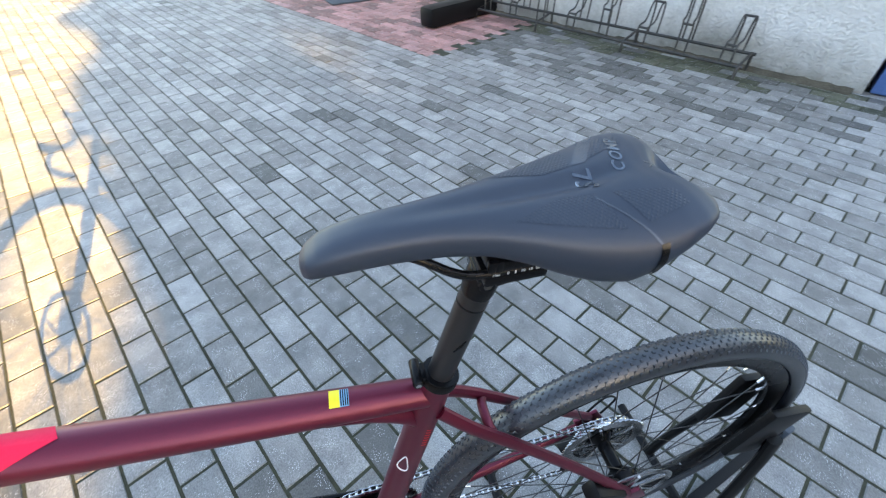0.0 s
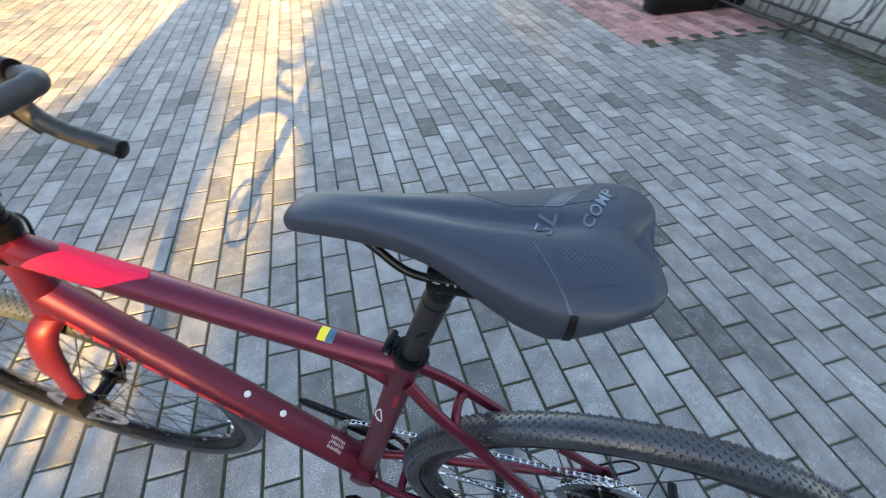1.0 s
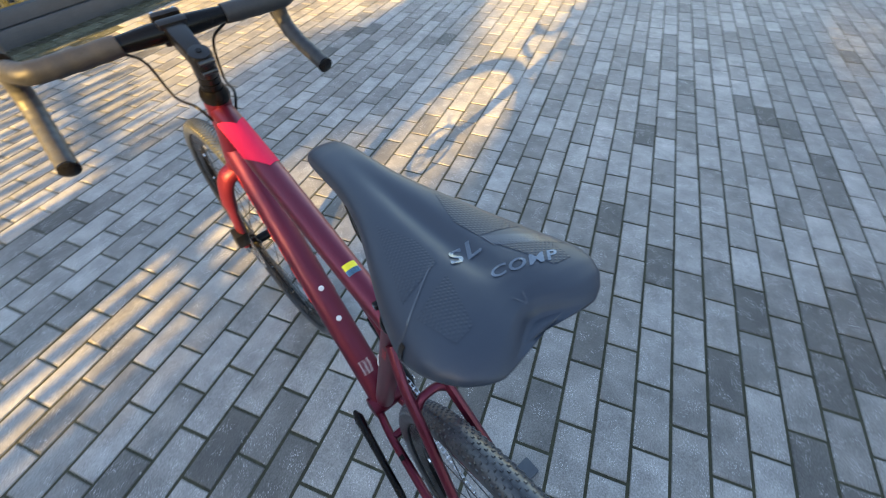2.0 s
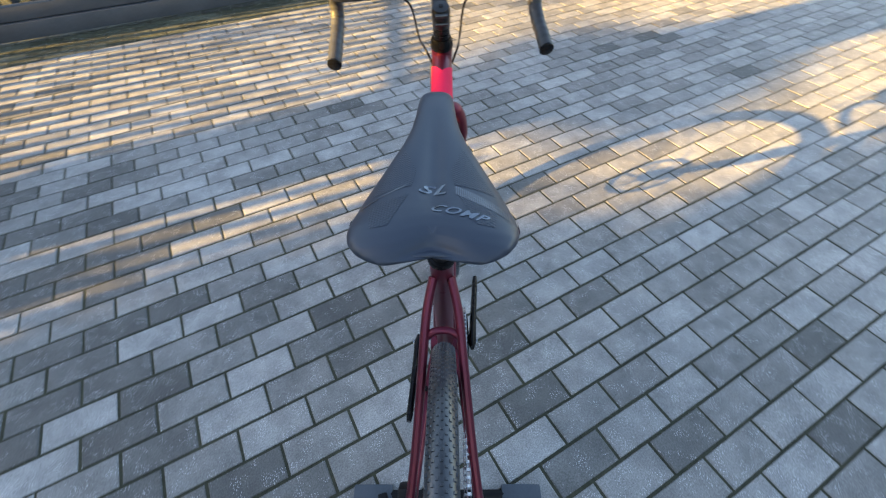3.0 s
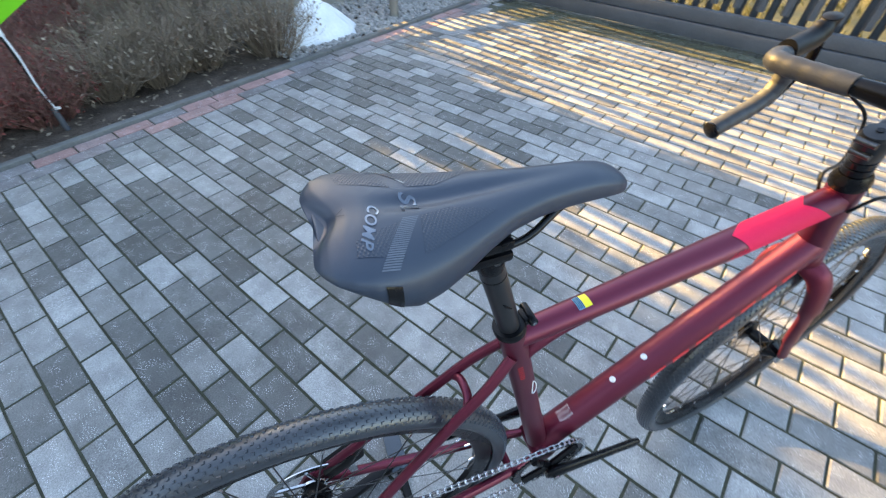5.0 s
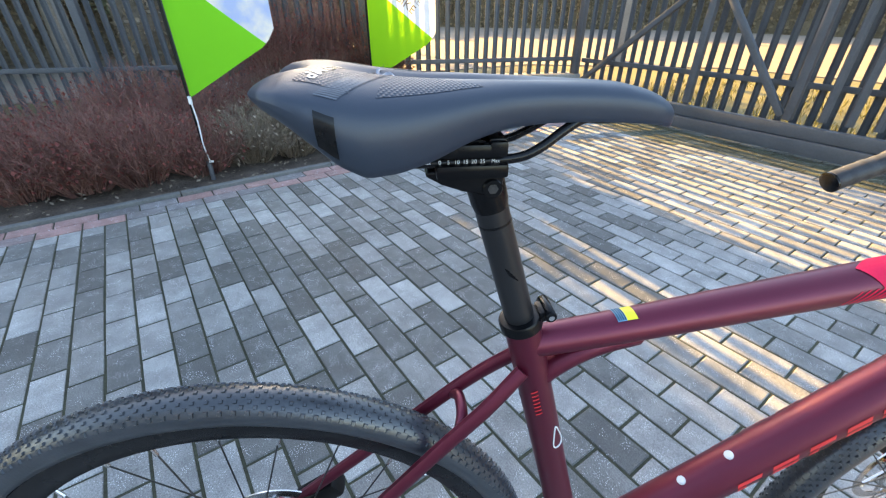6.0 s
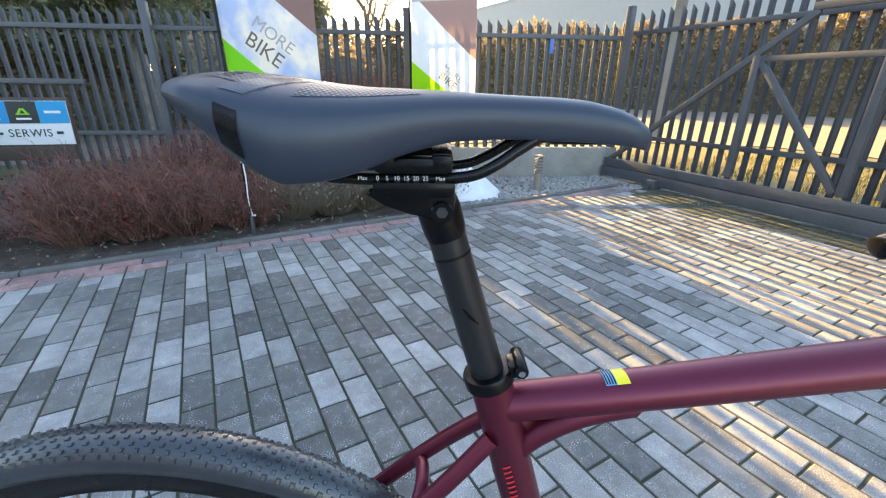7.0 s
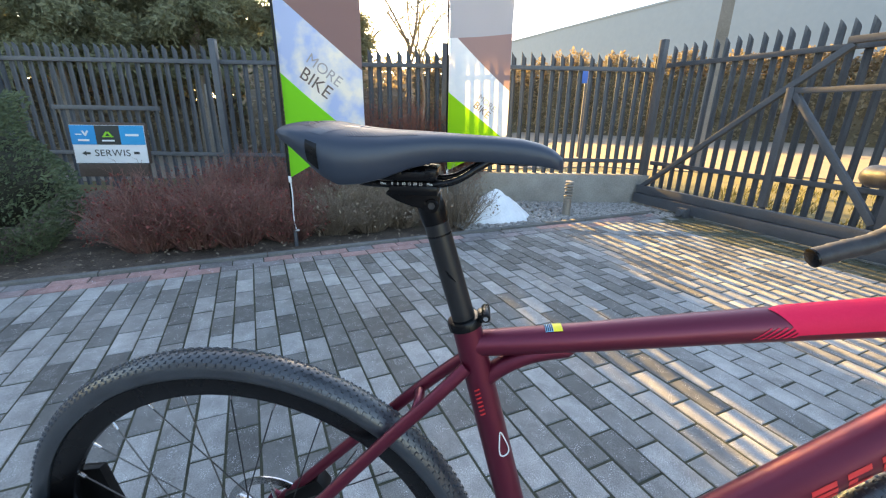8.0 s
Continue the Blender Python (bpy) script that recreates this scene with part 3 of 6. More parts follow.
def build_frame():
    bm = bmesh.new()
    seat = Tube([BB, BB.lerp(Vector((-0.014, 0, 0.79)), 0.5), (-0.014, 0, 0.79)], [(0.02, 0.021), (0.0185, 0.0185), (0.0175, 0.0175)])
    top = Tube([(-0.004, 0, 0.768), (0.11, 0, 0.783), (0.30, 0, 0.811), (0.50, 0, 0.838)], [(0.0165, 0.0155), (0.0185, 0.0165), (0.021, 0.0185), (0.021, 0.0225)])
    down = Tube([(0.112, 0, 0.328), (0.26, 0, 0.468), (0.42, 0, 0.618), (0.548, 0, 0.742)], [(0.029, 0.024), (0.028, 0.026), (0.027, 0.028), (0.024, 0.028)])
    head = Tube([HT, HT.lerp(HB, 0.5), HB], [(0.0225, 0.0235), (0.0205, 0.0215), (0.0255, 0.026)])
    for t in (seat, top, down, head):
        t.build(bm)
    # smooth web under the seat cluster
    sweep(bm, smooth_path([(0.115, 0, 0.772), (0.06, 0, 0.757), (0.018, 0, 0.728), (-0.002, 0, 0.69)], 5), [(0.006, 0.006)] + [(0.0135, 0.011)] * 14 + [(0.008, 0.006)], 12)
    turned(bm, [(0.017, -0.036), (0.0235, -0.034), (0.0235, 0.034), (0.017, 0.036)], BB, "y", 24)
    for s in (1, -1):
        # seat stays, chain stays, dropouts
        sweep(bm, smooth_path([(-0.012, s * 0.013, 0.742), (-0.05, s * 0.024, 0.703), (-0.10, s * 0.031, 0.651), (-0.20, s * 0.045, 0.54), (-0.312, s * 0.066, 0.412)], 5), (0.0072, 0.0082), 10)
        sweep(bm, smooth_path([(0.085, s * 0.026, 0.318), (0.03, s * 0.035, 0.322), (-0.06, s * 0.043, 0.334), (-0.20, s * 0.056, 0.358), (-0.312, s * 0.068, 0.378)], 5), (0.0085, 0.0105), 10)
        box(bm, (-0.318, s * 0.068, 0.392), (0.05, 0.007, 0.055), Matrix.Rotation(radians(30), 3, "Y"), 0.003)
    # arched stay bridge and chain stay bridge
    sweep(bm, smooth_path([(-0.076, -0.027, 0.672), (-0.071, -0.014, 0.683), (-0.070, 0, 0.685), (-0.071, 0.014, 0.683), (-0.076, 0.027, 0.672)], 5), 0.0062, 10)
    rod(bm, (0.03, -0.034, 0.323), (0.03, 0.034, 0.323), 0.008)
    fr = part("frame", bm, frame_red, bike, "satin wine red aluminium frame")

    def decal(name, material, label, tube, *patches):
        for c in patches:
            b = bmesh.new()
            tube.patch(b, c, 0.0006, 4 if len(patches) > 2 else 8, 4 if len(patches) > 2 else 10)
            part(name, b, material, fr, label)

    decal("decal", pink_red, "bright red panel on the top tube", top, [(0.785, 5), (0.955, 5), (0.885, 92), (0.69, 92)], [(0.725, 190), (0.955, 190), (0.885, 92), (0.69, 92)])
    hatch = []
    for i in range(7):
        t = 0.795 + i * 0.024
        hatch.append([(t, 6), (t + 0.012, 6), (t + 0.006, -6), (t - 0.002, -6)])
    for i in range(6):
        t = 0.648 + i * 0.0125
        hatch.append([(t, 198), (t + 0.003 + i * 0.001, 198), (t + 0.033 + i * 0.001, 160), (t + 0.030, 160)])
    decal("decal", pink_red, "short slanted red hatch marks beside the red panel", top, *hatch)
    decal("sticker", yellow_print, "small yellow part of a sticker", top, [(0.279, 60), (0.304, 60), (0.304, 120), (0.279, 120)])
    decal("sticker", blue_print, "small pale blue part of a sticker", top, [(0.256, 60), (0.279, 60), (0.279, 120), (0.256, 120)])
    b = bmesh.new()
    for i in range(4):
        top.patch(b, [(0.258 + i * 0.0055, 63), (0.2605 + i * 0.0055, 63), (0.2605 + i * 0.0055, 117), (0.258 + i * 0.0055, 117)], 0.001, 2, 8)
    part("sticker_lines", b, gloss_black, fr, "black lines printed on the sticker")
    # broad slanted bars along both flanks of the down tube
    for side in (0, 180):
        sg = 1 if side == 0 else -1
        pats = []
        for i in range(7):
            t = 0.40 + i * 0.072
            for k in range(3):
                lo, hi = (-30 + k * 17) * sg + side, (-17 + k * 17) * sg + side
                w = 0.05 if k != 1 else (0.05 if i % 2 else 0.018)
                pats.append([(t + k * 0.006, lo), (t + w + k * 0.006, lo), (t + w + k * 0.006 + 0.006, hi), (t + k * 0.006 + 0.006, hi)])
        decal("decal", red_letter, "row of bright red blocks along the down tube", down, *pats)
        decal("decal", red_letter, "red hatch marks on the seat tube", seat, *[[(0.765 + i * 0.012, side + sg * 24), (0.769 + i * 0.012, side + sg * 24), (0.775 + i * 0.012, side + sg * 2), (0.771 + i * 0.012, side + sg * 2)] for i in range(7)])
        # white outlined drop on the seat tube
        b = bmesh.new()
        ring = []
        for i in range(25):
            a = i * math.tau / 24
            ring.append(seat.at(0.655 + 0.036 * math.cos(a) * (1 + 0.35 * math.cos(a)), side - sg * (35 + 20 * math.sin(a) * (1 - 0.45 * math.cos(a))), 0.0008))
        sweep(b, ring, 0.0009, 6)
        part("badge", b, white_print, fr, "white outlined drop-shaped badge")
    # white small print near the bottom bracket
    b = bmesh.new()
    rr = random.Random(3)
    for i in range(9):
        for k in range(3):
            a = 62 + k * 17 + rr.uniform(-3, 3)
            down.patch(b, [(0.115 + i * 0.006, a), (0.117 + i * 0.006, a), (0.117 + i * 0.006, a + rr.uniform(6, 13)), (0.115 + i * 0.006, a + rr.uniform(6, 13))], 0.0008, 1, 3)
    part("small_print", b, white_print, fr, "white small print near the bottom bracket")
    # bottle bolts
    for k in (0.440, 0.332):
        b = bmesh.new()
        c = down.at(k, 90)
        d = (c - down.at(k, -90)).normalized()
        sweep(b, [c - d * 0.003, c + d * 0.0015, c + d * 0.003], [0.0058, 0.0058, 0.0042], 12)
        part("bolt", b, white_print, fr, "pale bolt of the bottle mount")
    # cable entry edge under the top tube
    b = bmesh.new()
    top.patch(b, [(0.34, 258), (0.47, 258), (0.47, 264), (0.34, 264)], 0.0014)
    part("cable_cover", b, white_print, fr, "thin pale strip under the top tube")
    return top, down


build_frame()


def clamp_and_post():
    c = Vector((-0.0165, 0, 0.797))
    m = pose(c.x, c.y, c.z, 0, -math.degrees(math.atan2(0.284, 0.959)), 0)
    bm = bmesh.new()
    turned(bm, [(0.0178, -0.007), (0.0202, -0.006), (0.0202, 0.003), (0.0190, 0.005), (0.0150, 0.0055)], (0, 0, 0), "z", 32)
    box(bm, (0.0235, 0, 0.0025), (0.013, 0.019, 0.011), None, 0.002)
    turned(bm, [(0.0048, -0.0145), (0.0056, -0.0135), (0.0056, 0.0135), (0.0048, 0.0145)], (0.0262, 0, 0.004), "y", 14)
    bm.transform(m)
    cl = part("seat_clamp", bm, alu_black, bike, "black seat clamp with a bolt")
    bm = bmesh.new()
    turned(bm, [(0.0030, -0.0152), (0.0030, 0.0152)], (0.0262, 0, 0.004), "y", 6)
    bm.transform(m)
    part("bolt", bm, steel_bright, cl)
    bm = bmesh.new()
    a, b = Vector((-0.012, 0, 0.782)), Vector((-0.0535, 0, 0.922))
    sweep(bm, [a, b], 0.0136, 28)
    post = part("seatpost", bm, post_black, bike, "satin black aluminium seatpost")
    # ring, head with side bolt, two-piece rail clamp
    d = (b - a).normalized()
    bm = bmesh.new()
    sweep(bm, [b - d * 0.022, b - d * 0.020], 0.01385, 28)
    part("ring_line", bm, gloss_black, post)
    for s in (1, -1):
        bm = bmesh.new()
        for i in range(4):
            c0 = a.lerp(b, 0.52 + i * 0.018)
            box(bm, c0 + Vector((0.002 - i * 0.0012, s * 0.0137, 0)), (0.010 - i * 0.0018, 0.0008, 0.0009), Matrix.Rotation(radians(35), 3, "Y"))
        part("marking", bm, alu_black, post, "small gloss mark on the seatpost")
    bm = bmesh.new()
    sweep(bm, [b - d * 0.008, b - d * 0.001, b + d * 0.014, b + d * 0.021, b + d * 0.025], [0.0137, 0.0149, 0.0152, 0.0140, 0.0100], 24)
    side = [(-0.047, 0.9365), (-0.046, 0.9495), (-0.101, 0.9515), (-0.104, 0.9465), (-0.092, 0.9405), (-0.075, 0.9345), (-0.060, 0.930)]
    lo = [bm.verts.new((x, -0.0155, z)) for x, z in side]
    hi = [bm.verts.new((x, 0.0155, z)) for x, z in side]
    wedge = [bm.faces.new(lo), bm.faces.new(hi[::-1])] + [bm.faces.new((lo[i], hi[i], hi[(i + 1) % 7], lo[(i + 1) % 7])) for i in range(7)]
    bmesh.ops.bevel(bm, geom=list({e for f in wedge for e in f.edges}), offset=0.003, segments=3, affect="EDGES", profile=0.6)
    turned(bm, [(0.0065, -0.0175), (0.0075, -0.0165), (0.0075, 0.0165), (0.0065, 0.0175)], b + d * 0.015 + Vector((0.003, 0, 0)), "y", 18)
    part("post_head", bm, alu_black, post, "black forged seatpost head")
    for s in (1, -1):
        bm = bmesh.new()
        turned(bm, [(0.0040, s * 0.0176), (0.0030, s * 0.0150), (0.0, s * 0.0150)][:2], b + d * 0.015 + Vector((0.003, 0, 0)), "y", 6)
        part("bolt", bm, steel_dark, post)
    bm = bmesh.new()
    box(bm, (-0.072, 0, 0.9535), (0.050, 0.058, 0.010), None, 0.003)
    part("lower_clamp", bm, alu_black, post)
    bm = bmesh.new()
    for s in (1, -1):
        box(bm, (-0.072, s * 0.0235, 0.9680), (0.045, 0.013, 0.010), None, 0.0035)
        box(bm, (-0.072 + s * 0.017, 0, 0.9700), (0.013, 0.050, 0.011), None, 0.0035)
        for k in (1, -1):
            box(bm, (-0.072 + k * 0.017, s * 0.0275, 0.9692), (0.012, 0.006, 0.0105), None, 0.0022)
    part("upper_clamp", bm, alu_black, post)


clamp_and_post()

# saddle
SX = [0.0775, 0.0760, 0.0715, 0.0635, 0.053, 0.035, 0.01, -0.02, -0.05, -0.075, -0.10, -0.12, -0.14, -0.155, -0.169, -0.182, -0.193, -0.200, -0.2055]
SW = [0.005, 0.0100, 0.0148, 0.0178, 0.0195, 0.0206, 0.0220, 0.0255, 0.0330, 0.0430, 0.0535, 0.0612, 0.0668, 0.0688, 0.0682, 0.0645, 0.0575, 0.0480, 0.0360]
SZ = [0.983, 0.9870, 0.9915, 0.9965, 1.0005, 1.0045, 1.0068, 1.0085, 1.0100, 1.0108, 1.0115, 1.0130, 1.0155, 1.0178, 1.0190, 1.0188, 1.0170, 1.0138, 1.0095]
SH = [0.009, 0.0125, 0.0160, 0.0190, 0.0215, 0.0240, 0.0250, 0.0260, 0.0285, 0.0350, 0.0450, 0.0510, 0.0545, 0.0480, 0.0360, 0.0250, 0.0170, 0.0105, 0.0040]


def notch(x, y):
    """The rear edge is drawn in between the two lobes."""
    return 0.015 * max(0.0, (-0.148 - x) / 0.054) ** 1.3 * math.exp(-(y / 0.022) ** 2)


def saddle_row(x):
    for i in range(len(SX) - 1):
        if SX[i] >= x >= SX[i + 1]:
            t = (SX[i] - x) / (SX[i] - SX[i + 1])
            return [a[i] + (a[i + 1] - a[i]) * t for a in (SW, SZ, SH)]
    return [SW[-1], SZ[-1], SH[-1]] if x < SX[-1] else [SW[0], SZ[0], SH[0]]


def row_top(x, y):
    w, z, h = saddle_row(x)
    q = min(abs(y) / w, 1.0)
    crown = 1 - (1 - q ** 2.6) ** (1 / 2.2)
    mid = min(1.0, max(0.0, (0.02 - x) / 0.09)) * min(1.0, max(0.0, (x + 0.165) / 0.03))
    rear = min(1.0, max(0.0, (-0.14 - x) / 0.03))
    dip = 0.0045 * mid * math.exp(-(y / 0.0085) ** 2) + 0.0016 * rear * math.exp(-(y / 0.016) ** 2)
    return z - crown * h * 0.52 - dip


def saddle_top(x, y, lift=0.0):
    """Height of the cover at a place."""
    row = x
    for _ in range(6):
        row = x - notch(row, y)
    return row_top(row, y) + lift


def build_saddle():
    bm = bmesh.new()
    rings = []
    xs = []
    for i in range(len(SX) - 1):
        for k in range(3):
            xs.append(SX[i] + (SX[i + 1] - SX[i]) * k / 3)
    xs.append(SX[-1])
    N = 44
    for x in xs:
        w, z, h = saddle_row(x)
        ring = []
        for k in range(N + 1):
            q = -1 + 2 * k / N
            y = math.copysign(abs(q) ** 0.85, q) * w
            ring.append((x + notch(x, y), y, row_top(x, y)))
        zl = z - h * 0.52
        drop = h * 0.48
        for f, dz in ((0.985, -0.32), (0.935, -0.72), (0.86, -1.0), (0.78, -1.02), (0.45, -0.45), (-0.45, -0.45), (-0.78, -1.02), (-0.86, -1.0), (-0.935, -0.72), (-0.985, -0.32)):
            ring.append((x + notch(x, w * f), w * f, zl + drop * dz + (0.004 if abs(f) < 0.5 else 0)))
        rings.append([bm.verts.new(p) for p in ring])
    k = len(rings[0])
    for A, B in zip(rings, rings[1:]):
        for i in range(k):
            bm.faces.new((A[i], A[(i + 1) % k], B[(i + 1) % k], B[i]))
    bm.faces.new(rings[0][::-1])
    bm.faces.new(rings[-1])
    sd = part("saddle", bm, saddle_skin, bike, "matt black bicycle saddle with gloss printed markings")
    sd.matrix_local = Matrix.Translation((0, 0.002, 0))
    md = sd.modifiers.new("round", "SUBSURF")
    md.levels = md.render_levels = 1
    # rails
    for s in (1, -1):
        bm = bmesh.new()
        sweep(bm, smooth_path([(0.022, s * 0.012, 0.984), (0.006, s * 0.015, 0.9835), (-0.008, s * 0.018, 0.9765), (-0.024, s * 0.0215, 0.9665), (-0.040, s * 0.0225, 0.9605), (-0.07, s * 0.0225, 0.9588), (-0.112, s * 0.0225, 0.9588), (-0.132, s * 0.0245, 0.9625), (-0.150, s * 0.031, 0.976), (-0.158, s * 0.036, 0.988)], 6), 0.0036, 10)
        part("rail", bm, gloss_black, sd, "gloss black saddle rail")
    for s in (1, -1):
        for i in range(6):
            letters("rail_number", str(i * 5), 0.0038, white_print, sd, pose(-0.0795 + s * (0.0145 - i * 0.0058), s * 0.0263, 0.9598, 90, 0, 90 + s * 90), 0.0001)
        for text, k in (("Max", 0.0235), ("Max", -0.0235)):
            letters("rail_word", text, 0.0034, white_print, sd, pose(-0.0795 + s * k, s * 0.0263, 0.9598, 90, 0, 90 + s * 90), 0.0001)
    bm = bmesh.new()
    box(bm, (0.036, 0, 0.9825), (0.05, 0.022, 0.008), None, 0.003)
    part("nose_base", bm, plastic_black, sd)

    def draped(name, quads, material, label, lift=0.0005, n=6):
        """Quads on plan laid on the cover."""
        b = bmesh.new()
        for q in quads:
            g = []
            for i in range(n + 1):
                u = i / n
                row = []
                for j in range(n + 1):
                    v = j / n
                    x = (q[0][0] * (1 - v) + q[3][0] * v) * (1 - u) + (q[1][0] * (1 - v) + q[2][0] * v) * u
                    y = (q[0][1] * (1 - v) + q[3][1] * v) * (1 - u) + (q[1][1] * (1 - v) + q[2][1] * v) * u
                    row.append(b.verts.new((x, y, saddle_top(x, y, lift))))
                g.append(row)
            for i in range(n):
                for j in range(n):
                    b.faces.new((g[i][j], g[i + 1][j], g[i + 1][j + 1], g[i][j + 1]))
        return part(name, b, material, sd, label)

    # a glossy seam over each wing, black end patches, a hatched band on the right wing
    draped("seam", [[(-0.1225, 0.023), (-0.124, 0.023), (-0.1505, 0.0655), (-0.149, 0.0655)]], seam_gloss, "thin glossy line over the wing")
    for s in (1, -1):
        b = bmesh.new()
        strips = []
        for i in range(5):
            x = -0.1535 - i * 0.0026 if s < 0 else -0.1485 - i * 0.0012
            w, z, h = saddle_row(x)
            edge = [(q * w, row_top(x, q * w) + 0.0006) for q in ((0.975, 0.985, 0.995) if s < 0 else (0.95, 0.975, 0.995))]
            edge += [(w + 0.0006, z - h * 0.54), (w * 0.985 + 0.0006, z - h * 0.68), (w * 0.945 + 0.0006, z - h * 0.84)]
            strips.append([b.verts.new((x, s * y, zz)) for y, zz in edge])
        for A, B in zip(strips, strips[1:]):
            for i in range(len(A) - 1):
                b.faces.new((A[i], A[i + 1], B[i + 1], B[i]))
        part("gloss_patch", b, gloss_black, sd, "gloss black patch wrapped over the wing's edge")
    tagged(draped("hatched_band", [[(-0.1255 - i * 0.00108, -0.0185 - i * 0.00165), (-0.1375 - i * 0.00108, -0.0185 - i * 0.00165), (-0.1375 - i * 0.00108 - 0.0007, -0.0195 - i * 0.00165), (-0.1255 - i * 0.00108 - 0.0007, -0.0195 - i * 0.00165)] for i in range(25)], grey_print, "grey hatched band over the wing", n=2), kind="stuff")
    for text, cx, cy, turn, size in (("SL", -0.128, 0.001, -98, 0.018), ("COMP", -0.1610, -0.019, -110, 0.0118)):
        o = letters("marking", text, size, print_gloss, sd, Matrix(), 0.0, 1.15, 0.35, size * 0.022)
        m = Matrix.Rotation(radians(turn), 3, "Z")
        for v in o.data.vertices:
            p = m @ Vector((v.co.x * 1.25, v.co.y, 0))
            v.co = (cx + p.x, cy + p.y, saddle_top(cx + p.x, cy + p.y, 0.0006))
        tagged(o, "light grey printed word on the saddle")
    for s in (1, -1):
        draped("grip_panel", [[(-0.066, s * 0.0265), (-0.132, s * 0.0510), (-0.124, s * 0.0180), (-0.101, s * 0.0150)], [(-0.146, s * 0.0520), (-0.176, s * 0.0470), (-0.174, s * 0.0330), (-0.136, s * 0.0200)]], grip_skin, "finely textured panel of the saddle", 0.0003, 10)
    draped("badge", [[(-0.1755, -0.0045), (-0.1820, -0.0015), (-0.1820, -0.0005), (-0.1755, -0.0032)], [(-0.1820, -0.0015), (-0.1755, 0.0030), (-0.1755, 0.0042), (-0.1820, -0.0005)]], seam_gloss, "tiny grey mark at the saddle's rear", n=2)


build_saddle()


def build_wheel(centre, axle, rear):
    w = new("rear_wheel" if rear else "front_wheel")
    w.parent = bike
    w.matrix_local = pose(*centre, 0, 0, 0) if rear else STEER @ pose(*centre, 0, 0, 0)
    R, C = 0.351, 0.3305
    # carcass
    bm = bmesh.new()
    prof = []
    for k in range(20):
        a = radians(-130 + 260 * k / 19)
        prof.append((C + 0.0192 * math.cos(a), 0.0205 * math.sin(a)))
    turned(bm, prof, seg=128, close=True)
    part("tyre", bm, rubber, w, "black knobbly gravel tyre")
    # tread knobs
    bm = bmesh.new()
    rows = [(a, 172, 0.0019 if abs(a) < 50 else 0.0024) for a in (-60, -45, -30, -15, 0, 15, 30, 45, 60)]
    for j, (ang, count, half) in enumerate(rows):
        ca, sa = math.cos(radians(ang)), math.sin(radians(ang))
        for i in range(count):
            th = (i + 0.5 * (j % 2)) * math.tau / count
            lat = Vector((0, 1, 0)) * ca
            rad_v = Vector((math.cos(th), 0, math.sin(th)))
            tan_v = Vector((-math.sin(th), 0, math.cos(th)))
            nrm = rad_v * ca + Vector((0, 1, 0)) * sa
            lat = Vector((0, 1, 0)) * ca - rad_v * sa
            c = rad_v * (C + 0.0190 * ca) + Vector((0, 1, 0)) * (0.0203 * sa)
            lo = [bm.verts.new(c + tan_v * (u * half) + lat * (v * half)) for u, v in ((-1, -1), (1, -1), (1, 1), (-1, 1))]
            hi = [bm.verts.new(c + nrm * 0.0016 + tan_v * (u * half * 0.72) + lat * (v * half * 0.72)) for u, v in ((-1, -1), (1, -1), (1, 1), (-1, 1))]
            bm.faces.new(hi)
            for k in range(4):
                bm.faces.new((lo[k], lo[(k + 1) % 4], hi[(k + 1) % 4], hi[k]))
    part("tread", bm, rubber, w, "small black rubber knobs", False)
    bm = bmesh.new()
    turned(bm, [(0.3165, -0.0125), (0.3165, 0.0125), (0.300, 0.0115), (0.2865, 0.006), (0.2850, 0.0), (0.2865, -0.006), (0.300, -0.0115)], seg=96, close=True)
    part("rim", bm, alu_black, w, "black aluminium rim")
    bm = bmesh.new()
    h = 0.062 if rear else 0.047
    turned(bm, [(0.009, -h - 0.006), (0.012, -h), (0.027, -h * 0.62), (0.027, -h * 0.52), (0.013, -h * 0.35), (0.013, h * 0.35), (0.029, h * 0.52), (0.029, h * 0.62), (0.012, h), (0.009, h + 0.006)], seg=28)
    part("hub", bm, alu_black, w, "black hub")
    for i in range(28):
        s = 1 if i % 2 else -1
        th = i * math.tau / 28
        off = radians(62) * (1 if (i // 2) % 2 else -1)
        a = Vector((math.cos(th) * 0.286, s * 0.002, math.sin(th) * 0.286))
        b = Vector((math.cos(th + off) * 0.027, s * h * 0.57, math.sin(th + off) * 0.027))
        bm = bmesh.new()
        rod(bm, a, b, 0.0010, 6)
        sp = part("spoke", bm, steel_dark, w)
        bm = bmesh.new()
        d = (b - a).normalized()
        rod(bm, a - d * 0.003, a + d * 0.012, 0.0021, 8)
        part("nipple", bm, steel_bright, sp, "silver spoke nipple")
    # brake disc with holes between its arms
    bm = bmesh.new()
    y = 0.058 if rear else 0.045
    turned(bm, [(0.080, y - 0.001), (0.080, y + 0.001), (0.066, y + 0.001), (0.066, y - 0.001)], seg=64, close=True)
    part("brake_disc", bm, steel_bright, w, "bright steel brake disc")
    for i in range(6):
        th = i * math.tau / 6
        bm = bmesh.new()
        rod(bm, (math.cos(th) * 0.022, y, math.sin(th) * 0.022), (math.cos(th + 0.5) * 0.068, y, math.sin(th + 0.5) * 0.068), 0.0035, 6)
        part("disc_arm", bm, steel_bright, w)
    bm = bmesh.new()
    turned(bm, [(0.024, y - 0.002), (0.024, y + 0.002), (0.015, y + 0.002), (0.015, y - 0.002)], seg=32, close=True)
    part("disc_carrier", bm, steel_bright, w)
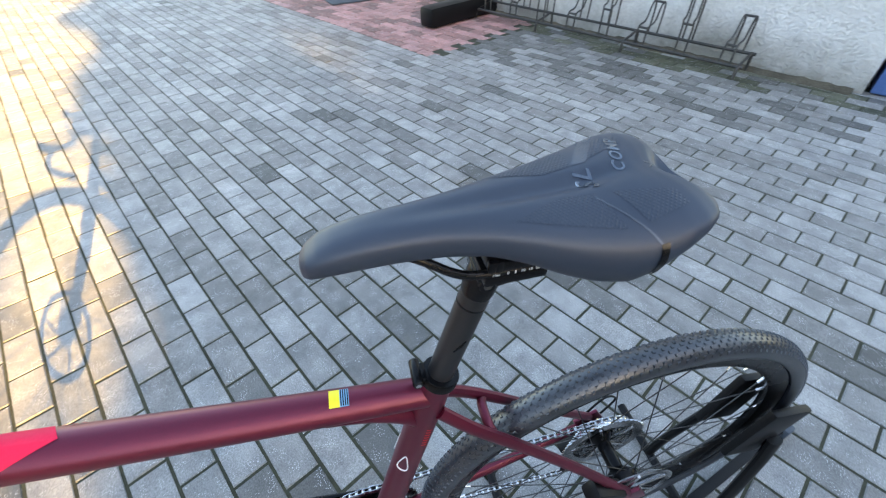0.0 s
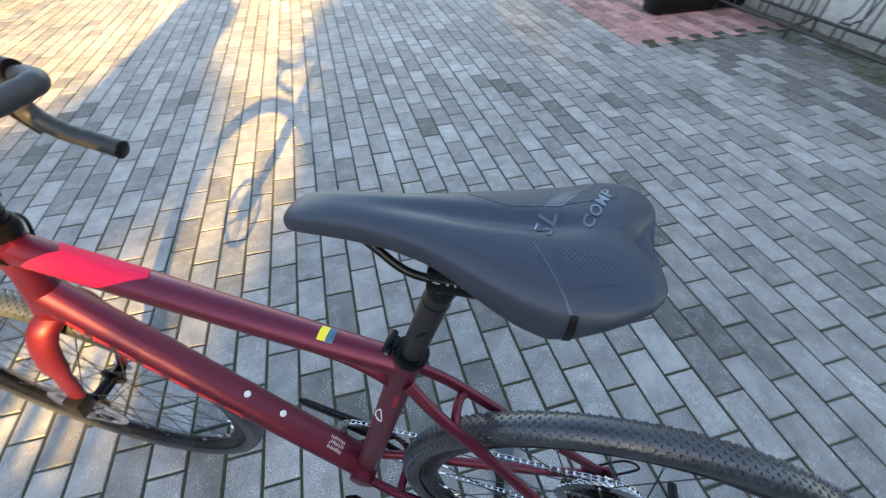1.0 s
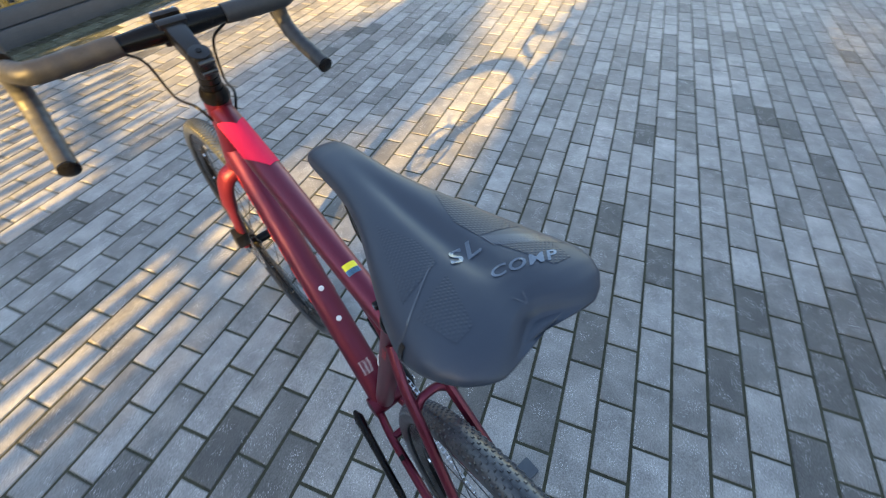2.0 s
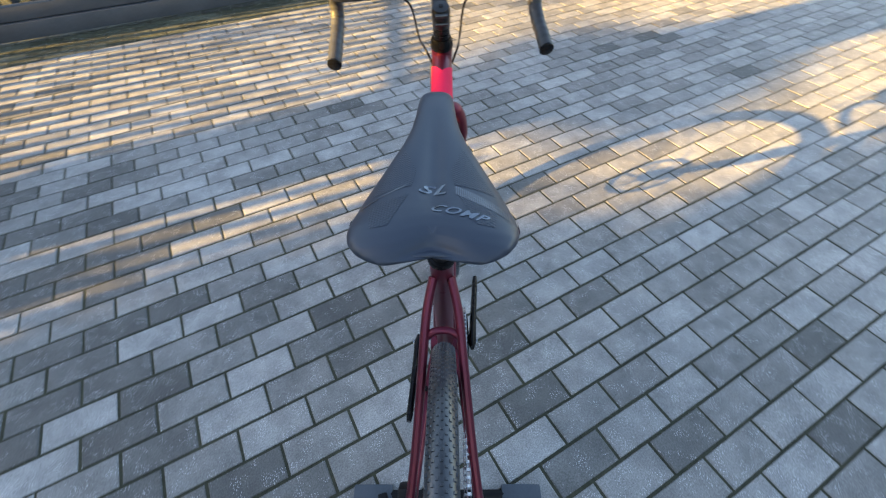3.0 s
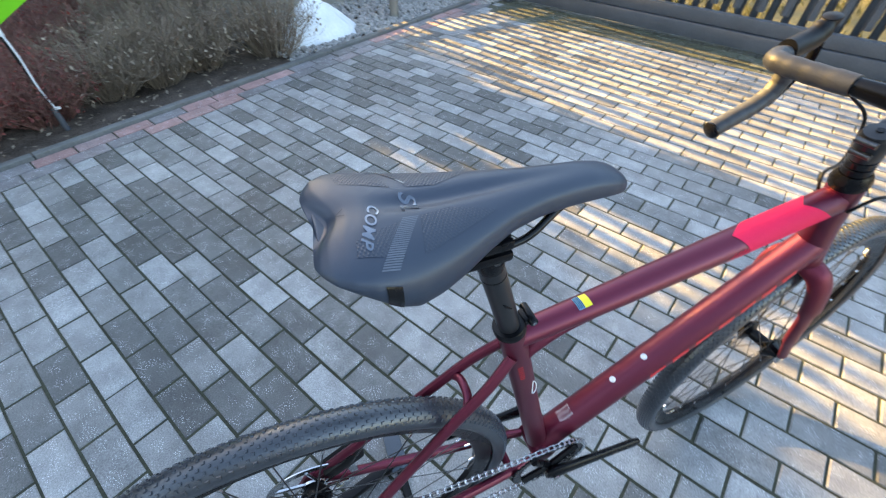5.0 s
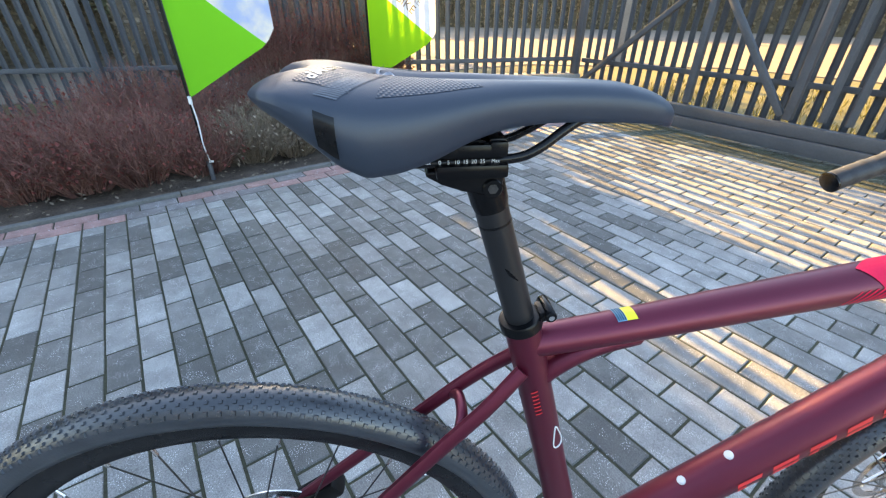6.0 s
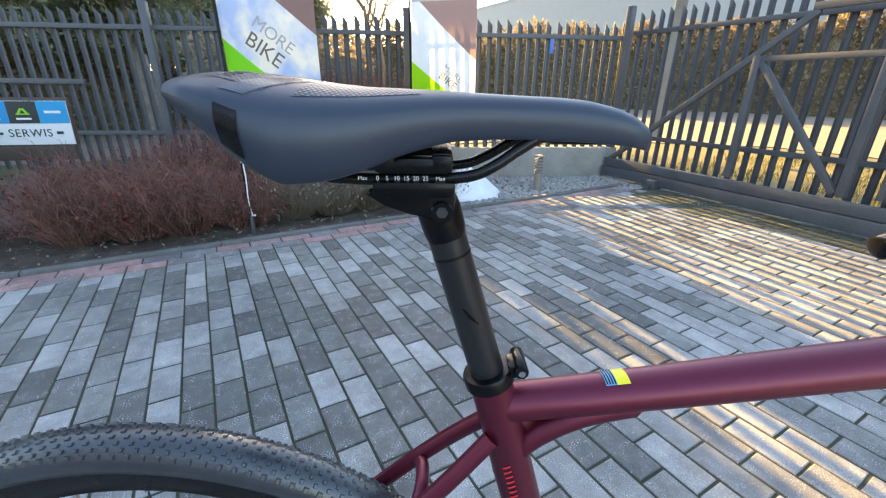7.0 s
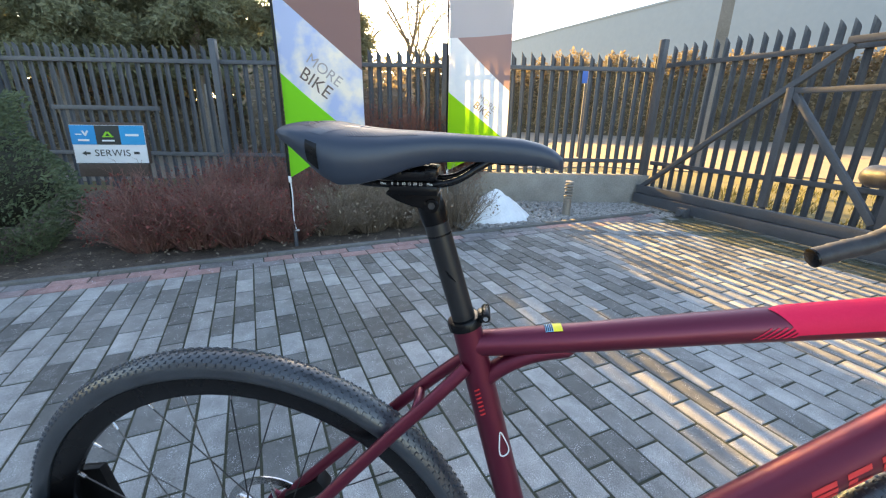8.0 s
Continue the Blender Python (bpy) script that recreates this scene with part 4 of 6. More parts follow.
    if rear:
        for k in range(9):
            bm = bmesh.new()
            yk, rk = -0.026 - k * 0.0038, 0.080 - k * 0.0062
            teeth = int(rk / 0.0020)
            ring = []
            for i in range(teeth * 2):
                rr = rk + (0.0022 if i % 2 else -0.0018)
                ring.append((math.cos(i * math.pi / teeth) * rr, math.sin(i * math.pi / teeth) * rr))
            inner = [(x * 0.74, z * 0.74) for x, z in ring]
            A = [bm.verts.new((x, yk - 0.0009, z)) for x, z in ring]
            B = [bm.verts.new((x, yk + 0.0009, z)) for x, z in ring]
            C2 = [bm.verts.new((x, yk - 0.0009, z)) for x, z in inner]
            D = [bm.verts.new((x, yk + 0.0009, z)) for x, z in inner]
            n = len(ring)
            for i in range(n):
                j = (i + 1) % n
                for q in ((A[i], A[j], B[j], B[i]), (C2[j], C2[i], D[i], D[j]), (A[j], A[i], C2[i], C2[j]), (B[i], B[j], D[j], D[i])):
                    bm.faces.new(q)
            if k == 0:
                for i in range(5):
                    th = i * math.tau / 5
                    rod(bm, (0, yk, 0), (math.cos(th) * 0.064, yk, math.sin(th) * 0.064), 0.003, 6)
            part("sprocket", bm, steel_bright, w, "steel sprocket", False)
    return w


build_wheel(RA, 0.142, True)
build_wheel(FAX, 0.10, False)


def build_front():
    ax = STEER_AXIS
    turned_parts = []
    # fork
    bm = bmesh.new()
    crown = HB - ax * 0.012
    sweep(bm, [HB + ax * 0.002, crown, crown - ax * 0.02], [(0.0255, 0.026), (0.027, 0.027), (0.02, 0.022)], 20)
    for s in (1, -1):
        sweep(bm, smooth_path([crown + Vector((0, s * 0.006, -0.008)), crown + Vector((0.012, s * 0.038, -0.030)), crown + Vector((0.036, s * 0.052, -0.095)), crown + Vector((0.085, s * 0.055, -0.22)), FAX + Vector((-0.006, s * 0.056, 0.012))], 6),
              [(0.016, 0.020)] * 6 + [(0.0135, 0.021)] * 8 + [(0.010, 0.016)] * 6 + [(0.0085, 0.012)] * 5, 14)
    fk = part("fork", bm, fork_red, bike, "satin red fork")
    turned_parts.append(fk)
    for s in (1, -1):
        bm = bmesh.new()
        box(bm, FAX + Vector((0, s * 0.056, 0)), (0.028, 0.010, 0.032), None, 0.004)
        part("dropout", bm, steel_bright, fk, "bare metal fork end")
    bm = bmesh.new()
    box(bm, FAX + Vector((-0.055, 0.062, 0.085)), (0.030, 0.034, 0.075), Matrix.Rotation(radians(-25), 3, "Y"), 0.008)
    turned_parts.append(part("brake_caliper", bm, plastic_black, bike, "black disc brake caliper on the fork"))
    bm = bmesh.new()
    box(bm, Vector((-0.262, 0.062, 0.445)), (0.075, 0.030, 0.030), Matrix.Rotation(radians(-35), 3, "Y"), 0.008)
    part("brake_caliper", bm, plastic_black, bike, "black disc brake caliper at the rear")
    # headset, spacers, stem
    bm = bmesh.new()
    sweep(bm, [HT + ax * 0.0, HT + ax * 0.005, HT + ax * 0.013, HT + ax * 0.022], [0.0235, 0.0240, 0.0225, 0.0180], 24)
    hs = part("headset_cover", bm, alu_black, bike)
    for i in range(2):
        bm = bmesh.new()
        a = HT + ax * (0.0225 + i * 0.0125)
        sweep(bm, [a, a + ax * 0.0012, a + ax * 0.0105, a + ax * 0.0118], [0.0150, 0.0172, 0.0172, 0.0150], 24)
        part("spacer", bm, gloss_black if i % 2 else alu_black, hs)
    top = HT + ax * 0.066
    bar_c = HT + ax * 0.085 + Vector((0.088, 0, 0.012))
    bm = bmesh.new()
    sweep(bm, [HT + ax * 0.0475, HT + ax * 0.050, HT + ax * 0.082, HT + ax * 0.0845], [0.0165, 0.0180, 0.0180, 0.0165], 22)
    # flat-topped arm, narrowing a little towards the bar
    run = (bar_c - top)
    tilt = Matrix.Rotation(-math.atan2(run.z, run.x), 3, "Y")
    arm = box(bm, (0, 0, 0), (run.length - 0.006, 0.033, 0.031), None, 0.006)
    for v in arm:
        k = 0.92 + 0.20 * v.co.x / run.length
        v.co = tilt @ Vector((v.co.x, v.co.y * k, v.co.z)) + top + run * 0.5 - Vector((0.003, 0, 0))
    box(bm, bar_c - run.normalized() * 0.004, (0.016, 0.046, 0.040), tilt, 0.005)
    st = part("stem", bm, stem_black, bike, "satin black flat-topped handlebar stem")
    bm = bmesh.new()
    box(bm, bar_c + run.normalized() * 0.016, (0.012, 0.046, 0.040), tilt, 0.005)
    part("face_plate", bm, stem_black, st, "black clamp plate with four bolts")
    for s in (1, -1):
        for z in (0.015, -0.015):
            bm = bmesh.new()
            c0 = bar_c + tilt @ Vector((0.018, s * 0.0165, z))
            rod(bm, c0, c0 + tilt @ Vector((0.006, 0, 0)), 0.0035, 10)
            part("bolt", bm, steel_bright, st)
        bm = bmesh.new()
        c0 = HT + ax * (0.066 + s * 0.009) - Vector((0.018, 0, 0))
        rod(bm, c0 - Vector((0.001, 0.012, 0)), c0 + Vector((-0.001, 0.012, 0)), 0.0042, 10)
        part("bolt", bm, steel_dark, st)
    bm = bmesh.new()
    sweep(bm, [HT + ax * 0.0845, HT + ax * 0.0875, HT + ax * 0.0885], [0.0168, 0.0160, 0.0060], 20)
    cap = part("top_cap", bm, stem_black, st)
    bm = bmesh.new()
    sweep(bm, [HT + ax * 0.088, HT + ax * 0.0900], 0.0042, 12)
    part("bolt", bm, gloss_black, cap)
    turned_parts += [hs, st]
    # handlebar: bare centre, wrapped tops and drops, hoods and levers
    bm = bmesh.new()
    sweep(bm, [bar_c + Vector((0, y, 0)) for y in (-0.085, -0.06, -0.03, 0.03, 0.06, 0.085)], [0.0125, 0.0140, 0.0159, 0.0159, 0.0140, 0.0125], 18)
    hb = part("handlebar", bm, alu_black, bike, "black drop handlebar with wrapped tape")
    turned_parts.append(hb)
    for s in (1, -1):
        path = smooth_path([bar_c + Vector((0, s * 0.083, 0)), bar_c + Vector((0.0, s * 0.15, -0.002)), bar_c + Vector((0.006, s * 0.200, -0.003)), bar_c + Vector((0.042, s * 0.219, -0.006)), bar_c + Vector((0.085, s * 0.226, -0.018)), bar_c + Vector((0.112, s * 0.229, -0.047)), bar_c + Vector((0.108, s * 0.233, -0.084)), bar_c + Vector((0.075, s * 0.237, -0.110)), bar_c + Vector((0.033, s * 0.239, -0.124)), Vector((0.556, s * 0.241, 0.822))], 10)
        bm = bmesh.new()
        rad = [0.0158 + 0.0009 * ((i % 5) / 4.0 - 0.5) for i in range(len(path))]
        sweep(bm, path, rad, 14)
        part("bar_tape", bm, tape, hb, "black wrapped bar tape")
        bm = bmesh.new()
        d = (path[-1] - path[-2]).normalized()
        sweep(bm, [path[-1], path[-1] + d * 0.003, path[-1] + d * 0.006], [0.0165, 0.0165, 0.012], 16)
        part("bar_plug", bm, gloss_black, hb)
        bm = bmesh.new()
        h0 = bar_c + Vector((0.066, s * 0.224, -0.004))
        sweep(bm, smooth_path([h0, h0 + Vector((0.035, s * 0.004, 0.004)), h0 + Vector((0.070, s * 0.004, 0.012)), h0 + Vector((0.088, s * 0.003, 0.034)), h0 + Vector((0.088, s * 0.002, 0.046))], 5), [(0.017, 0.020)] * 8 + [(0.0165, 0.021)] * 6 + [(0.014, 0.017)] * 6 + [(0.008, 0.008)], 16)
        hood = part("brake_hood", bm, plastic_black, hb, "black rubber brake hood")
        bm = bmesh.new()
        sweep(bm, smooth_path([h0 + Vector((0.088, 0, 0.004)), h0 + Vector((0.098, s * 0.004, -0.03)), h0 + Vector((0.086, s * 0.012, -0.075)), h0 + Vector((0.070, s * 0.022, -0.115))], 6), (0.0085, 0.0045), 10)
        part("brake_lever", bm, alu_black, hood, "black brake lever")
        # cables from the tape's inner end to the head tube
        bm = bmesh.new()
        e = HT.lerp(HB, 0.25) + Vector((-0.012, s * 0.021, 0))
        sweep(bm, smooth_path([bar_c + Vector((0.004, s * 0.083, -0.013)), bar_c + Vector((0.03, s * 0.058, -0.045)), bar_c + Vector((0.02, s * 0.046, -0.105)), e + Vector((0.01, s * 0.014, 0.03)), e], 7), 0.0024, 8)
        turned_parts.append(part("brake_cable", bm, plastic_black, bike, "black brake cable"))
    for ob in turned_parts:
        ob.matrix_local = STEER


build_front()


def build_drive():
    y = -0.046
    bm = bmesh.new()
    teeth, rk = 38, 0.080
    ring = [(math.cos(i * math.pi / teeth) * (rk + (0.0025 if i % 2 else -0.0022)), math.sin(i * math.pi / teeth) * (rk + (0.0025 if i % 2 else -0.0022))) for i in range(teeth * 2)]
    A = [bm.verts.new(BB + Vector((x, y - 0.0015, z))) for x, z in ring]
    B = [bm.verts.new(BB + Vector((x, y + 0.0015, z))) for x, z in ring]
    C = [bm.verts.new(BB + Vector((x * 0.8, y - 0.0015, z * 0.8))) for x, z in ring]
    D = [bm.verts.new(BB + Vector((x * 0.8, y + 0.0015, z * 0.8))) for x, z in ring]
    n = len(ring)
    for i in range(n):
        j = (i + 1) % n
        for q in ((A[i], A[j], B[j], B[i]), (C[j], C[i], D[i], D[j]), (A[j], A[i], C[i], C[j]), (B[i], B[j], D[j], D[i])):
            bm.faces.new(q)
    for i in range(4):
        a = i * math.tau / 4 + 0.7
        rod(bm, BB + Vector((0, y - 0.006, 0)), BB + Vector((math.cos(a) * 0.068, y - 0.002, math.sin(a) * 0.068)), 0.007, 8)
    cr = part("crankset", bm, alu_black, bike, "black crankset with one chainring", False)
    for s, reach in ((-1, 1), (1, -1)):
        bm = bmesh.new()
        o = BB + Vector((0, s * 0.066, 0))
        end = o + Vector((0.172 * reach * math.cos(0.10), s * 0.014, 0.172 * math.sin(0.10) * reach))
        sweep(bm, [o + Vector((-0.016 * reach, 0, 0)), o, o.lerp(end, 0.25), o.lerp(end, 0.8), end, end + (end - o) * 0.08], [(0.005, 0.012), (0.0105, 0.0205), (0.0085, 0.0165), (0.0075, 0.0140), (0.0075, 0.0145), (0.0055, 0.009)], 14)
        part("crank_arm", bm, alu_black, cr, "black crank arm without a pedal")
        bm = bmesh.new()
        turned(bm, [(0.0075, s * 0.007), (0.0075, s * 0.0085), (0.0045, s * 0.0085)], o + Vector((0, s * 0.004, 0)), "y", 14)
        part("bolt", bm, steel_bright, cr)
    # chain: plates round the ring, the sprocket and the two straight runs
    sp, rs = RA + Vector((0, -0.040, 0)), 0.060
    c1, r1 = BB + Vector((0, y, 0)), 0.081
    pts = []
    top_a, bot_a = radians(93), radians(-97)
    for i in range(24):
        a = top_a + (bot_a - top_a) * i / 23
        pts.append(c1 + Vector((math.cos(a) * r1, 0, math.sin(a) * r1)))
    jock = RA + Vector((0.035, -0.040, -0.135))
    lo0, lo1 = pts[-1], jock + Vector((0.01, 0, -0.022))
    for i in range(1, 30):
        pts.append(lo0.lerp(lo1, i / 30))
    pts += [jock + Vector((-0.018, 0, -0.01)), jock + Vector((-0.016, 0, 0.02)), RA + Vector((0.045, -0.040, -0.078)), RA + Vector((0.040, -0.040, -0.062))]
    for i in range(18):
        a = radians(-55) - (radians(360 - 55 - 95)) * i / 17
        pts.append(sp + Vector((math.cos(a) * rs, 0, math.sin(a) * rs)))
    hi0, hi1 = pts[-1], pts[0]
    for i in range(1, 34):
        pts.append(hi0.lerp(hi1, i / 34))
    bm = bmesh.new()
    P = pts + [pts[0]]
    for i in range(len(P) - 1):
        a, b = P[i], P[i + 1]
        d = b - a
        if d.length < 1e-5:
            continue
        m = Matrix.Rotation(-math.atan2(d.z, d.x), 3, "Y")
        for s in (1, -1):
            box(bm, (a + b) / 2 + Vector((0, s * (0.0034 if i % 2 else 0.0024), 0)), (d.length * 1.02, 0.0010, 0.0085), m)
        rod(bm, a + Vector((0, -0.0042, 0)), a + Vector((0, 0.0042, 0)), 0.0028, 6)
    part("chain", bm, steel_bright, bike, "bright steel chain", False)
    # rear derailleur
    bm = bmesh.new()
    box(bm, RA + Vector((-0.004, -0.078, -0.035)), (0.030, 0.024, 0.055), Matrix.Rotation(radians(20), 3, "Y"), 0.008)
    box(bm, RA + Vector((0.030, -0.062, -0.072)), (0.055, 0.022, 0.026), Matrix.Rotation(radians(35), 3, "Y"), 0.006)
    dr = part("rear_derailleur", bm, plastic_black, bike, "black rear derailleur")
    bm = bmesh.new()
    for s in (1, -1):
        sweep(bm, [RA + Vector((0.042, -0.040 + s * 0.007, -0.075)), jock + Vector((0, s * 0.007, 0))], (0.0014, 0.012), 8)
    part("cage", bm, steel_dark, dr)
    for c in (RA + Vector((0.042, -0.040, -0.075)), jock):
        bm = bmesh.new()
        turned(bm, [(0.016, -0.002), (0.019, -0.001), (0.019, 0.001), (0.016, 0.002)], c, "y", 22)
        part("jockey_wheel", bm, plastic_black, dr)
    bm = bmesh.new()
    sweep(bm, smooth_path([Vector((-0.30, -0.074, 0.388)), Vector((-0.35, -0.085, 0.43)), Vector((-0.385, -0.09, 0.40)), RA + Vector((-0.03, -0.085, -0.03))], 8), 0.0022, 8)
    part("gear_cable", bm, plastic_black, bike, "black looping gear cable")
    # bottom bracket cable guide clips
    for x in (-0.02, -0.16):
        bm = bmesh.new()
        box(bm, (x, 0.052 if x < -0.1 else 0.044, 0.347), (0.010, 0.010, 0.010), None, 0.002)
        part("cable_clip", bm, plastic_black, bike)


build_drive()


# ---- the stand under the rear wheel ----
def build_stand():
    s = thing("bicycle_stand", "black steel floor stand gripping the rear wheel", "bicycle stand", m=BIKE)
    zc = 0.455
    for y in (-1, 1):
        bm = bmesh.new()
        sweep(bm, smooth_path([(-0.590, y * 0.085, 0.030), (-0.612, y * 0.082, 0.12), (-0.635, y * 0.060, 0.30), (-0.640, y * 0.048, 0.38)], 5), (0.010, 0.016), 10)
        part("upright", bm, plastic_black, s)
        bm = bmesh.new()
        box(bm, (-0.612, y * 0.035, zc - 0.050), (0.090, 0.016, 0.150), Matrix.Rotation(radians(-12), 3, "Y"), 0.006)
        part("wheel_cheek", bm, plastic_black, s, "black plate beside the tyre")
        bm = bmesh.new()
        box(bm, (-0.165, y * 0.19, 0.022), (0.045, 0.10, 0.020), None, 0.005)
        part("foot_pad", bm, pad_blue, s, "dark blue-grey rubber foot")
    bm = bmesh.new()
    a, b = Vector((-0.970, -0.050, 0.030)), Vector((-0.165, 0.165, 0.030))
    box(bm, (a + b) / 2, ((b - a).length, 0.024, 0.026), Matrix.Rotation(math.atan2(b.y - a.y, b.x - a.x), 3, "Z"), 0.004)
    part("base_bar", bm, plastic_black, s)
    bm = bmesh.new()
    box(bm, (-0.974, -0.051, 0.032), (0.034, 0.046, 0.042), Matrix.Rotation(math.atan2(0.21, 0.84), 3, "Z"), 0.007)
    part("foot_pad", bm, pad_blue, s, "dark blue-grey rubber foot")
    bm = bmesh.new()
    box(bm, (-0.690, 0.0, 0.335), (0.020, 0.060, 0.060), None, 0.005)
    part("back_plate", bm, plastic_black, s)
    for x, w in ((-0.165, 0.46), (-0.592, 0.44)):
        bm = bmesh.new()
        sweep(bm, [(x, -w / 2, 0.023), (x, w / 2, 0.023)], (0.009, 0.011), 10)
        part("cross_foot", bm, plastic_black, s)


pad_blue = mat("blue_grey_rubber", (0.05, 0.065, 0.085), (0.07, 0.088, 0.11), 0.6, scale=20, fine=200)
build_stand()


# ---- flower bed ----
twig_red = mat("red_brown_twigs", (0.085, 0.034, 0.028), (0.36, 0.185, 0.145), 0.8, scale=6, fine=60, world_space=True)
twig_brown = mat("brown_twigs", (0.15, 0.115, 0.085), (0.32, 0.25, 0.18), 0.85, scale=6, fine=60, world_space=True)
leaf_red = leaf_mat("small_dull_red_leaves", (0.14, 0.034, 0.032), (0.36, 0.115, 0.09), 8, 80)
needle_green = leaf_mat("dark_green_needles", (0.07, 0.10, 0.055), (0.18, 0.22, 0.12), 5, 60, 0.3)
# paler than the near needles: distance haze is put into the colour
needle_far = leaf_mat("far_hazed_needles", (0.15, 0.165, 0.10), (0.34, 0.34, 0.21), 2, 20, 0.5)
bark = mat("grey_brown_bark", (0.13, 0.11, 0.088), (0.27, 0.23, 0.19), 0.9, scale=6, fine=40, world_space=True, bump=0.6, depth=0.01)
litter_m = mat("pale_leaf_litter", (0.12, 0.085, 0.055), (0.40, 0.33, 0.25), 0.9, scale=30, fine=90, world_space=True)


def leaf_quad(bm, c, d, n, size, wide=0.5):
    """A small folded leaf at c, pointing along d."""
    s = d.cross(n)
    if s.length < 1e-4:
        s = Vector((1, 0, 0))
    s.normalize()
    a = [c, c + d * (size * 0.5) + s * (size * wide * 0.5), c + d * size, c + d * (size * 0.5) - s * (size * wide * 0.5)]
    bm.faces.new([bm.verts.new(p) for p in a])


def stick(bm, pts, r0, r1):
    """A thin three-sided twig."""
    prev = None
    n = len(pts)
    for i, p in enumerate(pts):
        r = r0 + (r1 - r0) * i / (n - 1)
        ring = [bm.verts.new(p + Vector((math.cos(a) * r, math.sin(a) * r, 0))) for a in (0, 2.1, 4.2)]
        if prev:
            for k in range(3):
                bm.faces.new((prev[k], prev[(k + 1) % 3], ring[(k + 1) % 3], ring[k]))
        prev = ring


def shrub(x, y, rx, ry, h, stems, seed, twig, leaf, leaves, label, z0=-0.03):
    rr = random.Random(seed)
    s = thing("shrub", label, "shrub", "bare shrubs in the flower bed", m=pose(x, y, z0))
    bm, bl = bmesh.new(), bmesh.new()
    for i in range(stems):
        a = rr.uniform(0, math.tau)
        e = math.sqrt(rr.random()) * (1 + 0.35 * noise.noise(Vector((math.cos(a) * 1.5, math.sin(a) * 1.5, seed))))
        tip = Vector((math.cos(a) * rx * e, math.sin(a) * ry * e, h * (1.02 - 0.45 * e * e) * rr.uniform(0.5, 1.12)))
        base = Vector((math.cos(a) * rx * e * 0.35, math.sin(a) * ry * e * 0.35, 0))
        mid = base.lerp(tip, 0.5) + Vector((rr.gauss(0, 0.03), rr.gauss(0, 0.03), h * 0.08))
        pts = [base, mid, tip]
        stick(bm, pts, rr.uniform(0.0030, 0.0060), 0.0014)
        for k in range(rr.randint(4, 7)):
            t = rr.uniform(0.25, 0.98)
            p = base.lerp(mid, t * 2) if t < 0.5 else mid.lerp(tip, t * 2 - 1)
            d = Vector((rr.gauss(0, 1), rr.gauss(0, 1), rr.uniform(0.2, 1.5))).normalized()
            L = rr.uniform(0.06, 0.19) * (h / 0.55)
            q = p + d * L
            stick(bm, [p, p + d * L * 0.5 + Vector((rr.gauss(0, 0.008), rr.gauss(0, 0.008), 0)), q], 0.0022, 0.0010)
            for _ in range(rr.randint(0, 2)):
                u = rr.uniform(0.3, 1.0)
                b0 = p.lerp(q, u)
                d2 = (d + Vector((rr.gauss(0, 0.7), rr.gauss(0, 0.7), rr.gauss(0, 0.5)))).normalized()
                stick(bm, [b0, b0 + d2 * L * 0.45], 0.0014, 0.0008)
    for i in range(leaves):
        a, e = rr.uniform(0, math.tau), math.sqrt(rr.random())
        p = Vector((math.cos(a) * rx * e, math.sin(a) * ry * e, h * (1.0 - 0.4 * e * e) * rr.uniform(0.35, 1.04)))
        leaf_quad(bl, p, Vector((rr.gauss(0, 1), rr.gauss(0, 1), rr.gauss(0, 1))).normalized(), Vector((0, 0, 1)), rr.uniform(0.012, 0.034), 0.7)
    part("twigs", bm, twig, s, smooth=False)["kind"] = "stuff"
    part("leaves", bl, leaf, s, smooth=False)["kind"] = "stuff"
    return s


SHRUBS = [(-3.82, -0.62, 0.36, 0.42, 0.50), (-3.72, 0.02, 0.36, 0.45, 0.52), (-4.35, -0.25, 0.40, 0.48, 0.62), (-3.78, 0.78, 0.34, 0.40, 0.46), (-4.40, 0.55, 0.42, 0.48, 0.60),
          (-3.80, 1.42, 0.36, 0.40, 0.44), (-4.35, 1.25, 0.40, 0.46, 0.55), (-3.62, 1.94, 0.38, 0.42, 0.52), (-4.95, 0.1, 0.42, 0.5, 0.62), (-4.85, 0.95, 0.42, 0.5, 0.62),
          (-3.74, -0.30, 0.30, 0.36, 0.46), (-3.70, 0.40, 0.30, 0.36, 0.42), (-3.74, 1.10, 0.30, 0.36, 0.44), (-4.30, -0.80, 0.36, 0.36, 0.52), (-4.4, 1.7, 0.4, 0.4, 0.6)]
for i, (x, y, rx, ry, h) in enumerate(SHRUBS):
    red = i in (0, 1, 2, 4, 8, 9, 10, 11, 13)
    shrub(x, y, rx, ry, h, 190, 50 + i, twig_red if red else twig_brown, leaf_red if red else litter_m, 750 if red else 350, "bare red-brown shrub with dull red leaves" if red else "bare brown shrub with a few dry leaves")
for i, (x, y) in enumerate(((-5.08, 1.45), (-5.0, 1.95), (-4.80, 2.45))):
    shrub(x, y, 0.42, 0.42, 1.14, 480, 80 + i, twig_red, leaf_red, 3000, "tall red-brown shrub close to the fence")


# near-black tone standing in for the shade deep inside the foliage
inner_dark = mat("conifer_inner_shade", (0.02, 0.022, 0.014), (0.045, 0.045, 0.03), 0.95, scale=9, fine=60, world_space=True)


